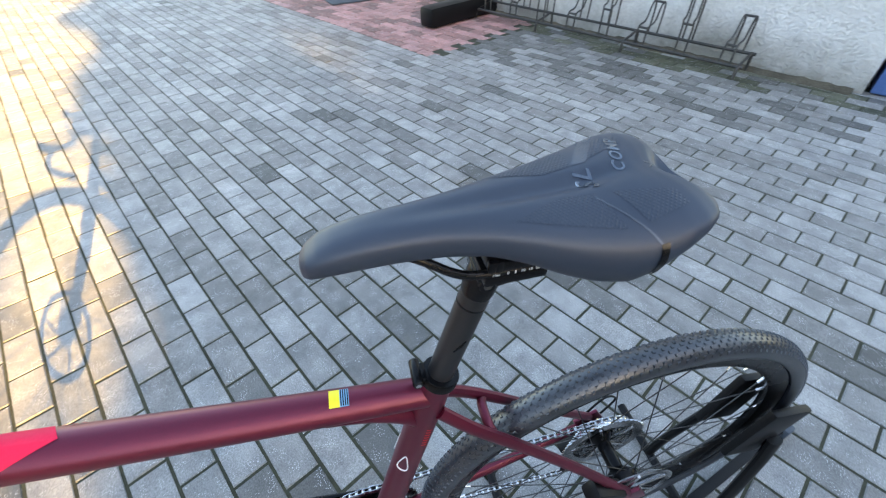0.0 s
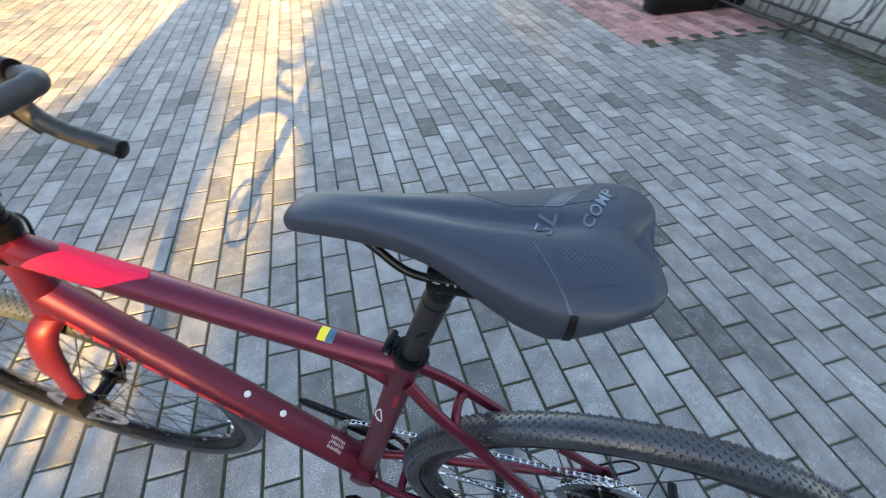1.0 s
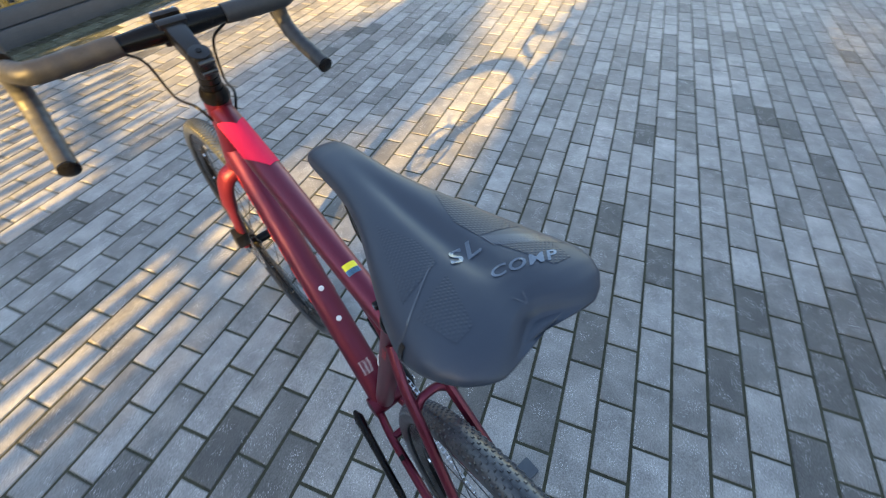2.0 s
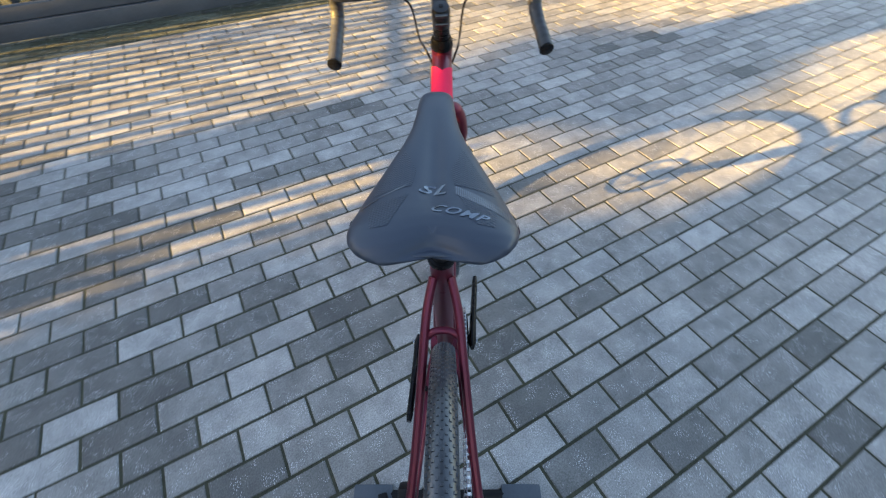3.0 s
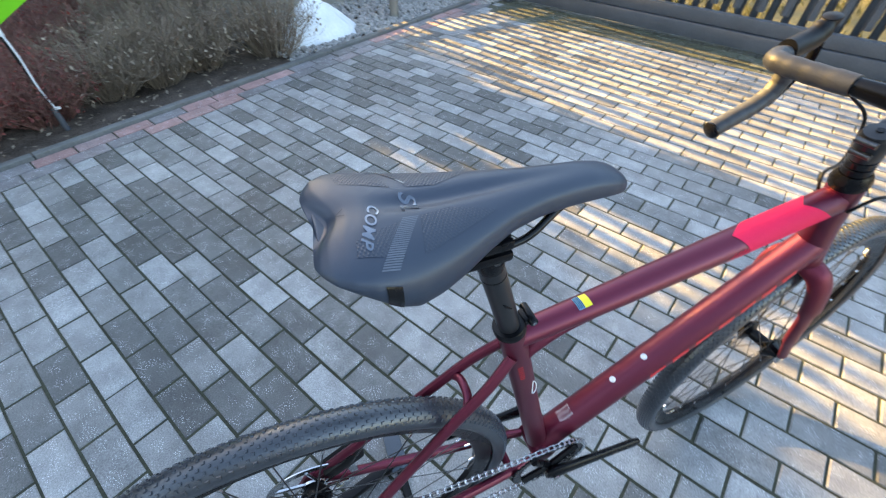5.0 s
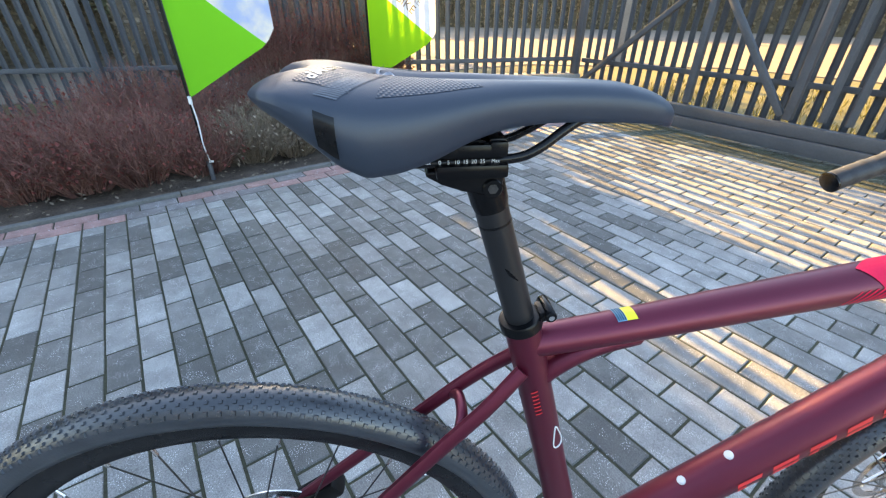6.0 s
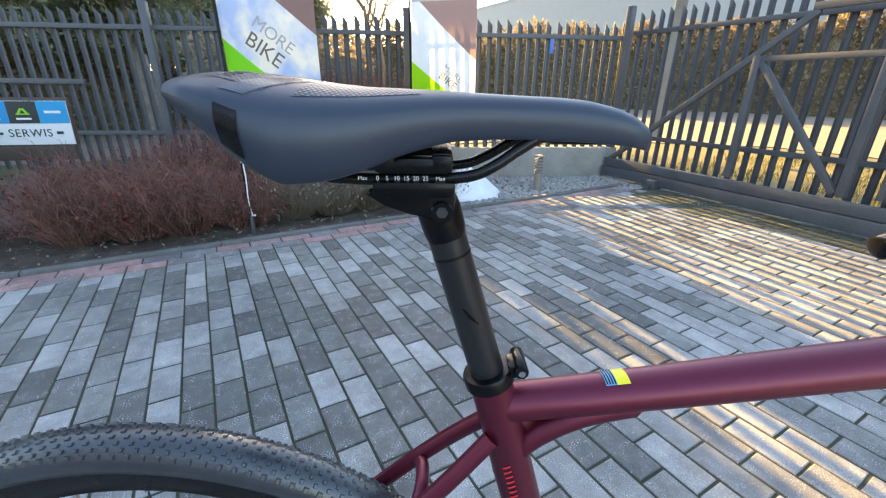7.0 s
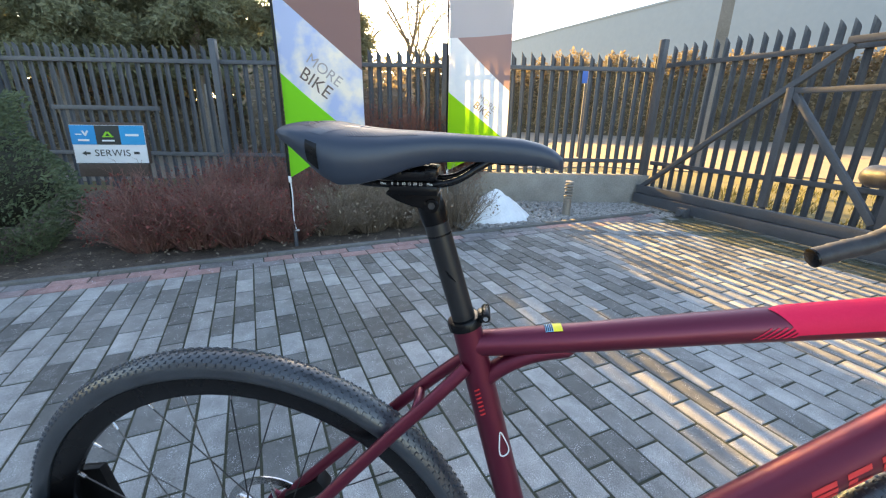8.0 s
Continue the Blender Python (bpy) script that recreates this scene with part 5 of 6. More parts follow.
def conifer_ball(x, y, r, h, seed, label):
    rr = random.Random(seed)
    s = thing("conifer", label, "conifer", m=pose(x, y, -0.03))
    bm = bmesh.new()
    sweep(bm, [(0, 0, 0), (0, 0, h * 0.7)], [0.03, 0.012], 8)
    part("trunk", bm, bark, s)
    bm = bmesh.new()
    for i in range(20000):
        a, u = rr.uniform(0, math.tau), rr.random()
        z = u * h
        prof = math.sin(min(1.0, u * 1.15 + 0.16) * math.pi * 0.86) ** 0.6
        rad = r * prof * (0.86 + 0.22 * noise.noise(Vector((math.cos(a) * 2.2, math.sin(a) * 2.2, z * 4 + seed)))) * (1 - 0.42 * rr.random() ** 2)
        p = Vector((math.cos(a) * rad, math.sin(a) * rad, z))
        out = Vector((math.cos(a), math.sin(a), 0.55 + rr.gauss(0, 0.35))).normalized()
        d = (out + Vector((rr.gauss(0, 0.45), rr.gauss(0, 0.45), rr.gauss(0, 0.4)))).normalized()
        leaf_quad(bm, p, d, Vector((rr.gauss(0, 1), rr.gauss(0, 1), rr.gauss(0, 1))), rr.uniform(0.022, 0.048), 0.36)
    part("foliage", bm, needle_green, s, smooth=False)["kind"] = "stuff"
    # solid core in that shade colour, shown through gaps between the needles
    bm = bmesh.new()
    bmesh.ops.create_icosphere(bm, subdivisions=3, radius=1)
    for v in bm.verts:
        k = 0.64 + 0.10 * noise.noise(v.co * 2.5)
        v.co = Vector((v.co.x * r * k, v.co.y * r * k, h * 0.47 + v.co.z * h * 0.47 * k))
    part("shade_core", bm, inner_dark, s)
    return s


conifer_ball(-4.10, -1.66, 0.68, 1.14, 7, "dense dark green rounded conifer in the flower bed")

# leaf litter and chips on the soil
bm = bmesh.new()
rr = random.Random(12)
for i in range(2600):
    x, y = rr.uniform(-5.4, -3.28), rr.uniform(-3.5, 2.4)
    leaf_quad(bm, Vector((x, y, -0.012 + rr.uniform(0, 0.02))), Vector((rr.gauss(0, 1), rr.gauss(0, 1), rr.gauss(0, 0.25))).normalized(), Vector((rr.gauss(0, 0.3), rr.gauss(0, 0.3), 1)), rr.uniform(0.012, 0.045), 0.5)
tagged(new("leaf_litter", finish("leaf_litter", bm, litter_m, False)), "dry pale leaf litter on the soil", "leaf litter", kind="stuff")

# pebbles by the fence
rr = random.Random(5)
ico = bmesh.new()
bmesh.ops.create_icosphere(ico, subdivisions=1, radius=1)
base_v = [v.co.copy() for v in ico.verts]
base_f = [[v.index for v in f.verts] for f in ico.faces]
ico.free()
pv, pf = [], []
for i in range(2600):
    y = rr.uniform(1.9, 4.4)
    x = rr.uniform(max(-4.6, FX + FS * y + 0.15), -3.28 + (0.25 if y > 4.0 else 0))
    r = rr.uniform(0.012, 0.030)
    k = len(pv)
    sx, sy, sz = r * rr.uniform(0.8, 1.3), r * rr.uniform(0.8, 1.3), r * rr.uniform(0.5, 0.8)
    ca, sa = math.cos(i), math.sin(i)
    pv += [(x + (v.x * ca - v.y * sa) * sx, y + (v.x * sa + v.y * ca) * sy, rr.uniform(-0.02, 0.0) + v.z * sz) for v in base_v]
    pf += [[q + k for q in f] for f in base_f]
me = bpy.data.meshes.new("pebbles")
me.from_pydata(pv, [], pf)
me.materials.append(pebble_m)
tagged(new("pebbles", me), "grey and pale pebbles at the fence's foot", "pebbles", kind="stuff")


def snow_heap(x, y, rx, ry, h, seed):
    """A thawing heap: a crooked ridge that runs out flat over the pebbles."""
    bm = bmesh.new()
    rings, seg = 22, 64
    prev = None
    for i in range(rings + 1):
        r = i / rings
        ring = []
        for k in range(seg if i else 1):
            a = k * math.tau / seg
            rag = 1 + 0.28 * noise.noise(Vector((math.cos(a) * 1.6, math.sin(a) * 1.6, seed))) + 0.10 * noise.noise(Vector((math.cos(a) * 5, math.sin(a) * 5, seed)))
            px, py = math.cos(a) * rx * r * rag, math.sin(a) * ry * r * rag
            z = h * (1 - r ** 1.5) ** 1.1 + 0.030 * noise.noise(Vector((px * 9, py * 9, seed))) * (1 - r) + 0.012 * noise.noise(Vector((px * 28, py * 28, seed)))
            ring.append(bm.verts.new((px - 0.10 * z, py - 0.15 * z, max(z, -0.02) if r < 1 else -0.03)))
        if prev is not None:
            for k in range(seg):
                if len(prev) == 1:
                    bm.faces.new((prev[0], ring[k], ring[(k + 1) % seg]))
                else:
                    bm.faces.new((prev[k], ring[k], ring[(k + 1) % seg], prev[(k + 1) % seg]))
        prev = ring
    bm.faces.new(prev[::-1])
    ob = new("snow_heap", finish("snow_heap", bm, snow_m))
    ob.location = (x, y, 0.0)
    return tagged(ob, "small heap of old white snow beside the shrubs", "snow")


snow_heap(-3.64, 2.42, 0.24, 0.36, 0.29, 3)


def bollard():
    wood = mat("grey_bollard_metal", (0.22, 0.20, 0.17), (0.34, 0.31, 0.27), 0.5, metal=0.3, scale=9, fine=90)
    b = thing("bollard_light", "short weathered garden bollard light with louvres", "bollard light", m=pose(-3.50, 3.20, -0.02))
    bm = bmesh.new()
    turned(bm, [(0.042, 0), (0.042, 0.20), (0.036, 0.205)], (0, 0, 0), "z", 20)
    part("post", bm, wood, b)
    for i in range(5):
        bm = bmesh.new()
        z = 0.215 + i * 0.030
        turned(bm, [(0.030, z), (0.052, z - 0.004), (0.050, z + 0.004), (0.028, z + 0.016)], (0, 0, 0), "z", 20)
        part("louvre", bm, wood, b)
    bm = bmesh.new()
    turned(bm, [(0.046, 0.362), (0.050, 0.366), (0.046, 0.378), (0.02, 0.384)], (0, 0, 0), "z", 20)
    part("cap", bm, wood, b)


bollard()


# ---- flags ----
def flag_mat(name, lines, clouds):
    """Printed cloth: colours parted by slanting lines; light passes through. lines: (slope, height, colour) from the lower left upwards."""
    m = bpy.data.materials.new(name)
    m.use_nodes = True
    n, l = m.node_tree.nodes, m.node_tree.links
    out = n["Material Output"]
    n.remove(n["Principled BSDF"])
    tc = n.new("ShaderNodeTexCoord")
    sep = n.new("ShaderNodeSeparateXYZ")
    l.new(tc.outputs["Object"], sep.inputs[0])
    cloud = n.new("ShaderNodeTexNoise")
    cloud.inputs["Scale"].default_value, cloud.inputs["Detail"].default_value = 4.5, 5.0
    l.new(tc.outputs["Object"], cloud.inputs["Vector"])
    ramp = n.new("ShaderNodeValToRGB")
    ramp.color_ramp.elements[0].position, ramp.color_ramp.elements[1].position = 0.42, 0.60
    ramp.color_ramp.elements[0].color, ramp.color_ramp.elements[1].color = [(*c, 1) for c in clouds]
    l.new(cloud.outputs["Fac"], ramp.inputs["Fac"])
    col = ramp.outputs["Color"]
    for slope, height, above, colour in lines:
        a = n.new("ShaderNodeMath")
        a.operation = "MULTIPLY_ADD"
        a.inputs[1].default_value, a.inputs[2].default_value = slope, height
        l.new(sep.outputs["X"], a.inputs[0])
        b = n.new("ShaderNodeMath")
        b.operation = "GREATER_THAN" if above else "LESS_THAN"
        l.new(sep.outputs["Z"], b.inputs[0])
        l.new(a.outputs[0], b.inputs[1])
        mx = n.new("ShaderNodeMix")
        mx.data_type = "RGBA"
        l.new(b.outputs[0], mx.inputs[0])
        l.new(col, mx.inputs[6])
        mx.inputs[7].default_value = (*colour, 1)
        col = mx.outputs[2]
    df, tr, ms = n.new("ShaderNodeBsdfDiffuse"), n.new("ShaderNodeBsdfTranslucent"), n.new("ShaderNodeMixShader")
    ms.inputs[0].default_value = 0.25
    l.new(col, df.inputs["Color"])
    l.new(col, tr.inputs["Color"])
    l.new(df.outputs[0], ms.inputs[1])
    l.new(tr.outputs[0], ms.inputs[2])
    l.new(ms.outputs[0], out.inputs["Surface"])
    return m


def flag(x, y, turn, width, low, high, material, seed, text_at, label):
    """A tall feather flag on a thin pole; the cloth hangs along +x of its own frame."""
    f = thing("feather_flag", label, "flag", "advertising flags in the flower bed", m=pose(x, y, 0, 0, 0, turn))
    bm = bmesh.new()
    sweep(bm, smooth_path([(0, 0, -0.05), (-0.01, 0, 1.2), (0.0, 0, high - 0.5), (0.14, 0, high - 0.05), (width * 0.8, 0, high)], 6), 0.009, 8)
    part("pole", bm, plastic_black, f, "thin black flag pole")
    bm = bmesh.new()
    rows, cols = 60, 14
    g = []

    def cloth(u, v):
        zl = low + (0.34 * u if u < 0.9 else 0.306 + (u - 0.9) * 0.9)
        top = high - 0.5 + 0.5 * math.sin(u * math.pi * 0.5)
        z = zl + (top - zl) * v
        return Vector((u * width * (1 - 0.10 * (1 - v) ** 3 * 0), 0.035 * math.sin(z * 3.1 + seed) * u + 0.025 * math.sin(u * 5 + z * 1.7 + seed), z))

    for j in range(rows + 1):
        g.append([bm.verts.new(cloth(i / cols, j / rows)) for i in range(cols + 1)])
    for j in range(rows):
        for i in range(cols):
            bm.faces.new((g[j][i], g[j][i + 1], g[j + 1][i + 1], g[j + 1][i]))
    part("cloth", bm, material, f, "printed cloth in green, sky blue, white and maroon")
    tx, tz, tilt, size = text_at
    for k, word in enumerate(("MORE", "BIKE")):
        o = letters("lettering", word, size * (0.8 if k == 0 else 1.0), print_brown if k else print_pale, f, Matrix(), 0.0)
        m = Matrix.Rotation(radians(tilt), 3, "Z")
        for v in o.data.vertices:
            p = m @ Vector((v.co.x, v.co.y + (size * 0.42 if k == 0 else -size * 0.42), 0))
            xx, zz = tx + p.x, tz + p.y
            u = xx / width
            v.co = (xx, 0.035 * math.sin(zz * 3.1 + seed) * u + 0.025 * math.sin(u * 5 + zz * 1.7 + seed) - 0.004, zz)
        tagged(o, "brown printed word")
    # stretched white cord with a hook and the ground spike
    bm = bmesh.new()
    sweep(bm, smooth_path([(0.004, -0.012, low + 0.01), (0.012, -0.016, low - 0.14), (0.006, -0.02, low - 0.30), (0.018, -0.02, 0.10)], 6), 0.005, 8)
    cord = part("cord", bm, white_print, f, "white elastic cord")
    bm = bmesh.new()
    box(bm, (0.004, -0.014, low - 0.01), (0.022, 0.014, 0.05), None, 0.004)
    box(bm, (0.026, -0.02, 0.10), (0.03, 0.012, 0.014), None, 0.003)
    part("clip", bm, white_print, cord)
    bm = bmesh.new()
    turned(bm, [(0.016, -0.05), (0.016, 0.09), (0.011, 0.10)], (0, 0, 0), "z", 14)
    part("ground_spike", bm, steel_grey, f)
    return f


print_pale = mat("pale_brown_print", (0.40, 0.36, 0.34), (0.46, 0.41, 0.38), 0.7, scale=9, fine=200, bump=0.0)
print_brown = mat("brown_print", (0.14, 0.10, 0.08), (0.18, 0.13, 0.10), 0.7, scale=9, fine=200, bump=0.0)
GREEN, MAROON = (0.20, 0.62, 0.03), (0.27, 0.17, 0.155)
cloth_a = flag_mat("flag_cloth", [(-0.83, 1.80, True, MAROON), (-0.83, 1.28, False, GREEN)], ((0.44, 0.53, 0.76), (0.90, 0.84, 0.72)))
cloth_b = flag_mat("flag_cloth_yellowish", [(-0.87, 1.82, True, (0.34, 0.23, 0.215)), (0.10, 1.74, True, (0.43, 0.42, 0.44)), (-0.76, 1.23, False, (0.30, 0.62, 0.02))], ((0.78, 0.79, 0.80), (0.90, 0.89, 0.86)))
flag(-3.53, 0.43, 66, 0.60, 0.52, 2.9, cloth_a, 0.4, (0.30, 1.25, -38, 0.13), "tall feather flag printed green, sky blue and maroon")
flag(-4.30, 2.14, 70, 0.65, 0.41, 3.2, cloth_b, 2.2, (0.39, 1.09, -38, 0.106), "tall feather flag printed yellow-green, white and maroon")


# ---- sign ----
def sign():
    blue = mat("sign_blue", (0.01, 0.27, 0.60), (0.02, 0.31, 0.66), 0.4, scale=4, fine=90, bump=0.0)
    blue2 = mat("sign_light_blue", (0.02, 0.30, 0.60), (0.04, 0.35, 0.66), 0.4, scale=4, fine=90, bump=0.0)
    dark = mat("sign_dark", (0.03, 0.035, 0.035), (0.05, 0.055, 0.055), 0.4, scale=4, fine=90, bump=0.0)
    white = mat("sign_white", (0.76, 0.78, 0.80), (0.82, 0.84, 0.86), 0.4, scale=4, fine=90, bump=0.0)
    green = mat("sign_green", (0.25, 0.60, 0.03), (0.30, 0.66, 0.04), 0.4, scale=4, fine=90, bump=0.0)
    brown = mat("sign_frame_brown", (0.06, 0.04, 0.03), (0.10, 0.07, 0.055), 0.7, scale=6, fine=90)
    s = thing("sign", "white and blue service sign on a brown board and post", "sign", m=pose(-4.92, -1.01, 0, 0, 0, 74))
    w = 0.60
    bm = bmesh.new()
    box(bm, (0, 0, 0.69), (w, 0.012, 0.33), None, 0.002)
    pn = part("panel", bm, white, s, "white sign panel")
    for i, m in enumerate((blue, dark, blue2)):
        bm = bmesh.new()
        box(bm, (-w / 2 + w / 3 * (i + 0.5), -0.008, 0.77), (w / 3, 0.004, 0.165))
        sq = part("square", bm, m, pn, ("blue square", "dark square", "light blue square")[i])
        bm = bmesh.new()
        cx = -w / 2 + w / 3 * (i + 0.5)
        if i == 0:
            box(bm, (cx + 0.01, -0.012, 0.785), (0.05, 0.003, 0.014), Matrix.Rotation(radians(60), 3, "Y"))
            box(bm, (cx + 0.03, -0.012, 0.785), (0.05, 0.003, 0.014), Matrix.Rotation(radians(-60), 3, "Y"))
            box(bm, (cx - 0.035, -0.012, 0.775), (0.05, 0.003, 0.010))
            box(bm, (cx, -0.012, 0.725), (0.09, 0.003, 0.018))
            part("emblem", bm, white, sq)
        elif i == 1:
            box(bm, (cx - 0.02, -0.012, 0.775), (0.055, 0.003, 0.016), Matrix.Rotation(radians(-55), 3, "Y"))
            box(bm, (cx + 0.02, -0.012, 0.775), (0.055, 0.003, 0.016), Matrix.Rotation(radians(55), 3, "Y"))
            box(bm, (cx, -0.012, 0.757), (0.09, 0.003, 0.010))
            part("emblem", bm, green, sq)
            bm = bmesh.new()
            box(bm, (cx, -0.012, 0.722), (0.10, 0.003, 0.014))
            part("emblem_bar", bm, white, sq)
        else:
            box(bm, (cx, -0.012, 0.772), (0.11, 0.003, 0.020))
            part("emblem", bm, white, sq)
    letters("lettering", "SERWIS", 0.083, dark, pn, pose(0.015, -0.0085, 0.612, 90, 0, 0), 0.001, 1.1)
    bm = bmesh.new()
    box(bm, (-0.185, -0.009, 0.612), (0.035, 0.004, 0.018))
    v = [bm.verts.new(p) for p in ((-0.235, -0.010, 0.612), (-0.20, -0.010, 0.590), (-0.20, -0.010, 0.634))]
    bm.faces.new(v)
    part("arrow", bm, dark, pn, "dark arrow")
    bm = bmesh.new()
    box(bm, (0.215, -0.009, 0.615), (0.045, 0.004, 0.022))
    part("small_print", bm, dark, pn)
    bm = bmesh.new()
    box(bm, (0, 0.02, 0.46), (w * 0.96, 0.05, 0.11), None, 0.006)
    box(bm, (0, 0.035, 0.70), (w * 1.02, 0.03, 0.36), None, 0.006)
    back = part("backboard", bm, brown, s, "dark brown wooden board")
    for ob in (pn, back):
        ob.matrix_local = Matrix.Translation((0, 0, 0.52)) @ Matrix.Rotation(radians(-4), 4, "X") @ Matrix.Diagonal((1.02, 1, 1.03, 1)) @ Matrix.Translation((0, 0, -0.52))
    bm = bmesh.new()
    box(bm, (-0.03, 0.05, 0.18), (0.06, 0.06, 0.52), None, 0.004)
    part("post", bm, steel_grey, s)


sign()


# ---- beyond the fence ----
hedge_leaf = leaf_mat("dull_hedge_leaves", (0.15, 0.12, 0.075), (0.34, 0.27, 0.17), 0.8, 9, 0.4)
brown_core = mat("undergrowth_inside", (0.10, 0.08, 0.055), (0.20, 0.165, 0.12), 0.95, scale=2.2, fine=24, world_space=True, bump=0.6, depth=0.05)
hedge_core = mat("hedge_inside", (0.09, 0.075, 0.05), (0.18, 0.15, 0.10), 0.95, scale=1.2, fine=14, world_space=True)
wood_brown = leaf_mat("winter_undergrowth", (0.20, 0.16, 0.11), (0.42, 0.35, 0.25), 1.2, 14, 0.4)
hall_blue = mat("pale_blue_metal_cladding", (0.22, 0.275, 0.325), (0.25, 0.305, 0.355), 0.6, scale=0.2, fine=3, world_space=True, bump=0.0)
pole_concrete = mat("utility_pole_concrete", (0.15, 0.14, 0.125), (0.24, 0.225, 0.205), 0.9, scale=3, fine=40, world_space=True, bump=0.3)

bm = bmesh.new()
plate(bm, [(-9.0, -12), (-8.0, 3.0), (-7.4, 7.5), (-4.5, 10.5), (40, 12.0), (40, 26.0), (-12.5, 24.6), (-24.0, 16.8), (-17.0, 8.5), (-14.5, 4.0), (-14.0, -12)], -0.2, -0.09)
tagged(new("road", finish("road", bm, road_m, False)), "pale dusty sunlit road outside the fence", "road", kind="structure")


def hedge(pts, h, thick, per_m, leaf, inner, seed, name, label, size=0.10):
    """A clipped or wild hedge along a line: a lumpy inner body, and a thick coat of small leaves with an uneven outline."""
    rr = random.Random(seed)
    s = thing(name, label, "hedge")
    bl = bmesh.new()
    core = bmesh.new()

    def height(p):
        return h * (0.88 + 0.16 * noise.noise(Vector((p.x * 0.6, p.y * 0.6, seed))) + 0.12 * noise.noise(Vector((p.x * 2.3, p.y * 2.3, seed))))

    for (x0, y0), (x1, y1) in zip(pts, pts[1:]):
        L = math.hypot(x1 - x0, y1 - y0)
        d = Vector((x1 - x0, y1 - y0, 0)) / L
        nrm = Vector((-d.y, d.x, 0))
        k = max(2, int(L / 0.35))
        prev = None
        for i in range(k + 1):
            p = Vector((x0, y0, 0)) + d * (L * i / k)
            hh = height(p) * 0.84
            ring = []
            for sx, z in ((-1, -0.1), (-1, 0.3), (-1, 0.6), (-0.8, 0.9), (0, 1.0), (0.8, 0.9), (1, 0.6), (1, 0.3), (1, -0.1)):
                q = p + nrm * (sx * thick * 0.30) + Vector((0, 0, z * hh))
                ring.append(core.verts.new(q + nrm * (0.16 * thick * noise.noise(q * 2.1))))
            if prev:
                for q in range(8):
                    core.faces.new((prev[q], prev[q + 1], ring[q + 1], ring[q]))
            prev = ring
        for i in range(int(L * per_m)):
            u = rr.random()
            w = math.copysign(0.5 - 0.24 * rr.random() ** 1.5, rr.random() - 0.5)
            p = Vector((x0, y0, 0)) + d * (L * u)
            hh = height(p)
            if rr.random() < 0.3:
                z, w = hh * rr.uniform(0.84, 1.06), rr.uniform(-0.42, 0.42)
            else:
                z = hh * rr.random() ** 0.85 * 0.97
            p += nrm * (w * thick * (1.0 - 0.3 * (z / hh) ** 3 + 0.2 * noise.noise(Vector((p.x * 2, p.y * 2, z * 2))))) + Vector((0, 0, z))
            leaf_quad(bl, p, Vector((rr.gauss(0, 1), rr.gauss(0, 1), rr.gauss(0.3, 1))).normalized(), Vector((rr.gauss(0, 1), rr.gauss(0, 1), rr.gauss(0, 1))), size * rr.uniform(0.5, 1.5), 0.55)
    # closed filler under the leaf coat, about half as pale as the leaves
    part("inner_body", core, inner, s, smooth=False)["kind"] = "stuff"
    part("leaves", bl, leaf, s, smooth=False)["kind"] = "stuff"


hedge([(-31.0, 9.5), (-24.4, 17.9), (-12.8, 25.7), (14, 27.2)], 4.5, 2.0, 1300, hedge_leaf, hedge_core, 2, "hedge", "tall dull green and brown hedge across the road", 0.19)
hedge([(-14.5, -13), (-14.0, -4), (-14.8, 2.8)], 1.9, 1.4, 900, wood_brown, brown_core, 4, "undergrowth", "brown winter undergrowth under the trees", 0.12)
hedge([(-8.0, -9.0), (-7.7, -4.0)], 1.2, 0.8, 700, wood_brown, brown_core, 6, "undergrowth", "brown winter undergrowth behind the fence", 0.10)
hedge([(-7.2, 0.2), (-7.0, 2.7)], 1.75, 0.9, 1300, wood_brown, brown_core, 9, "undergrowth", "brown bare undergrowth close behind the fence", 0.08)


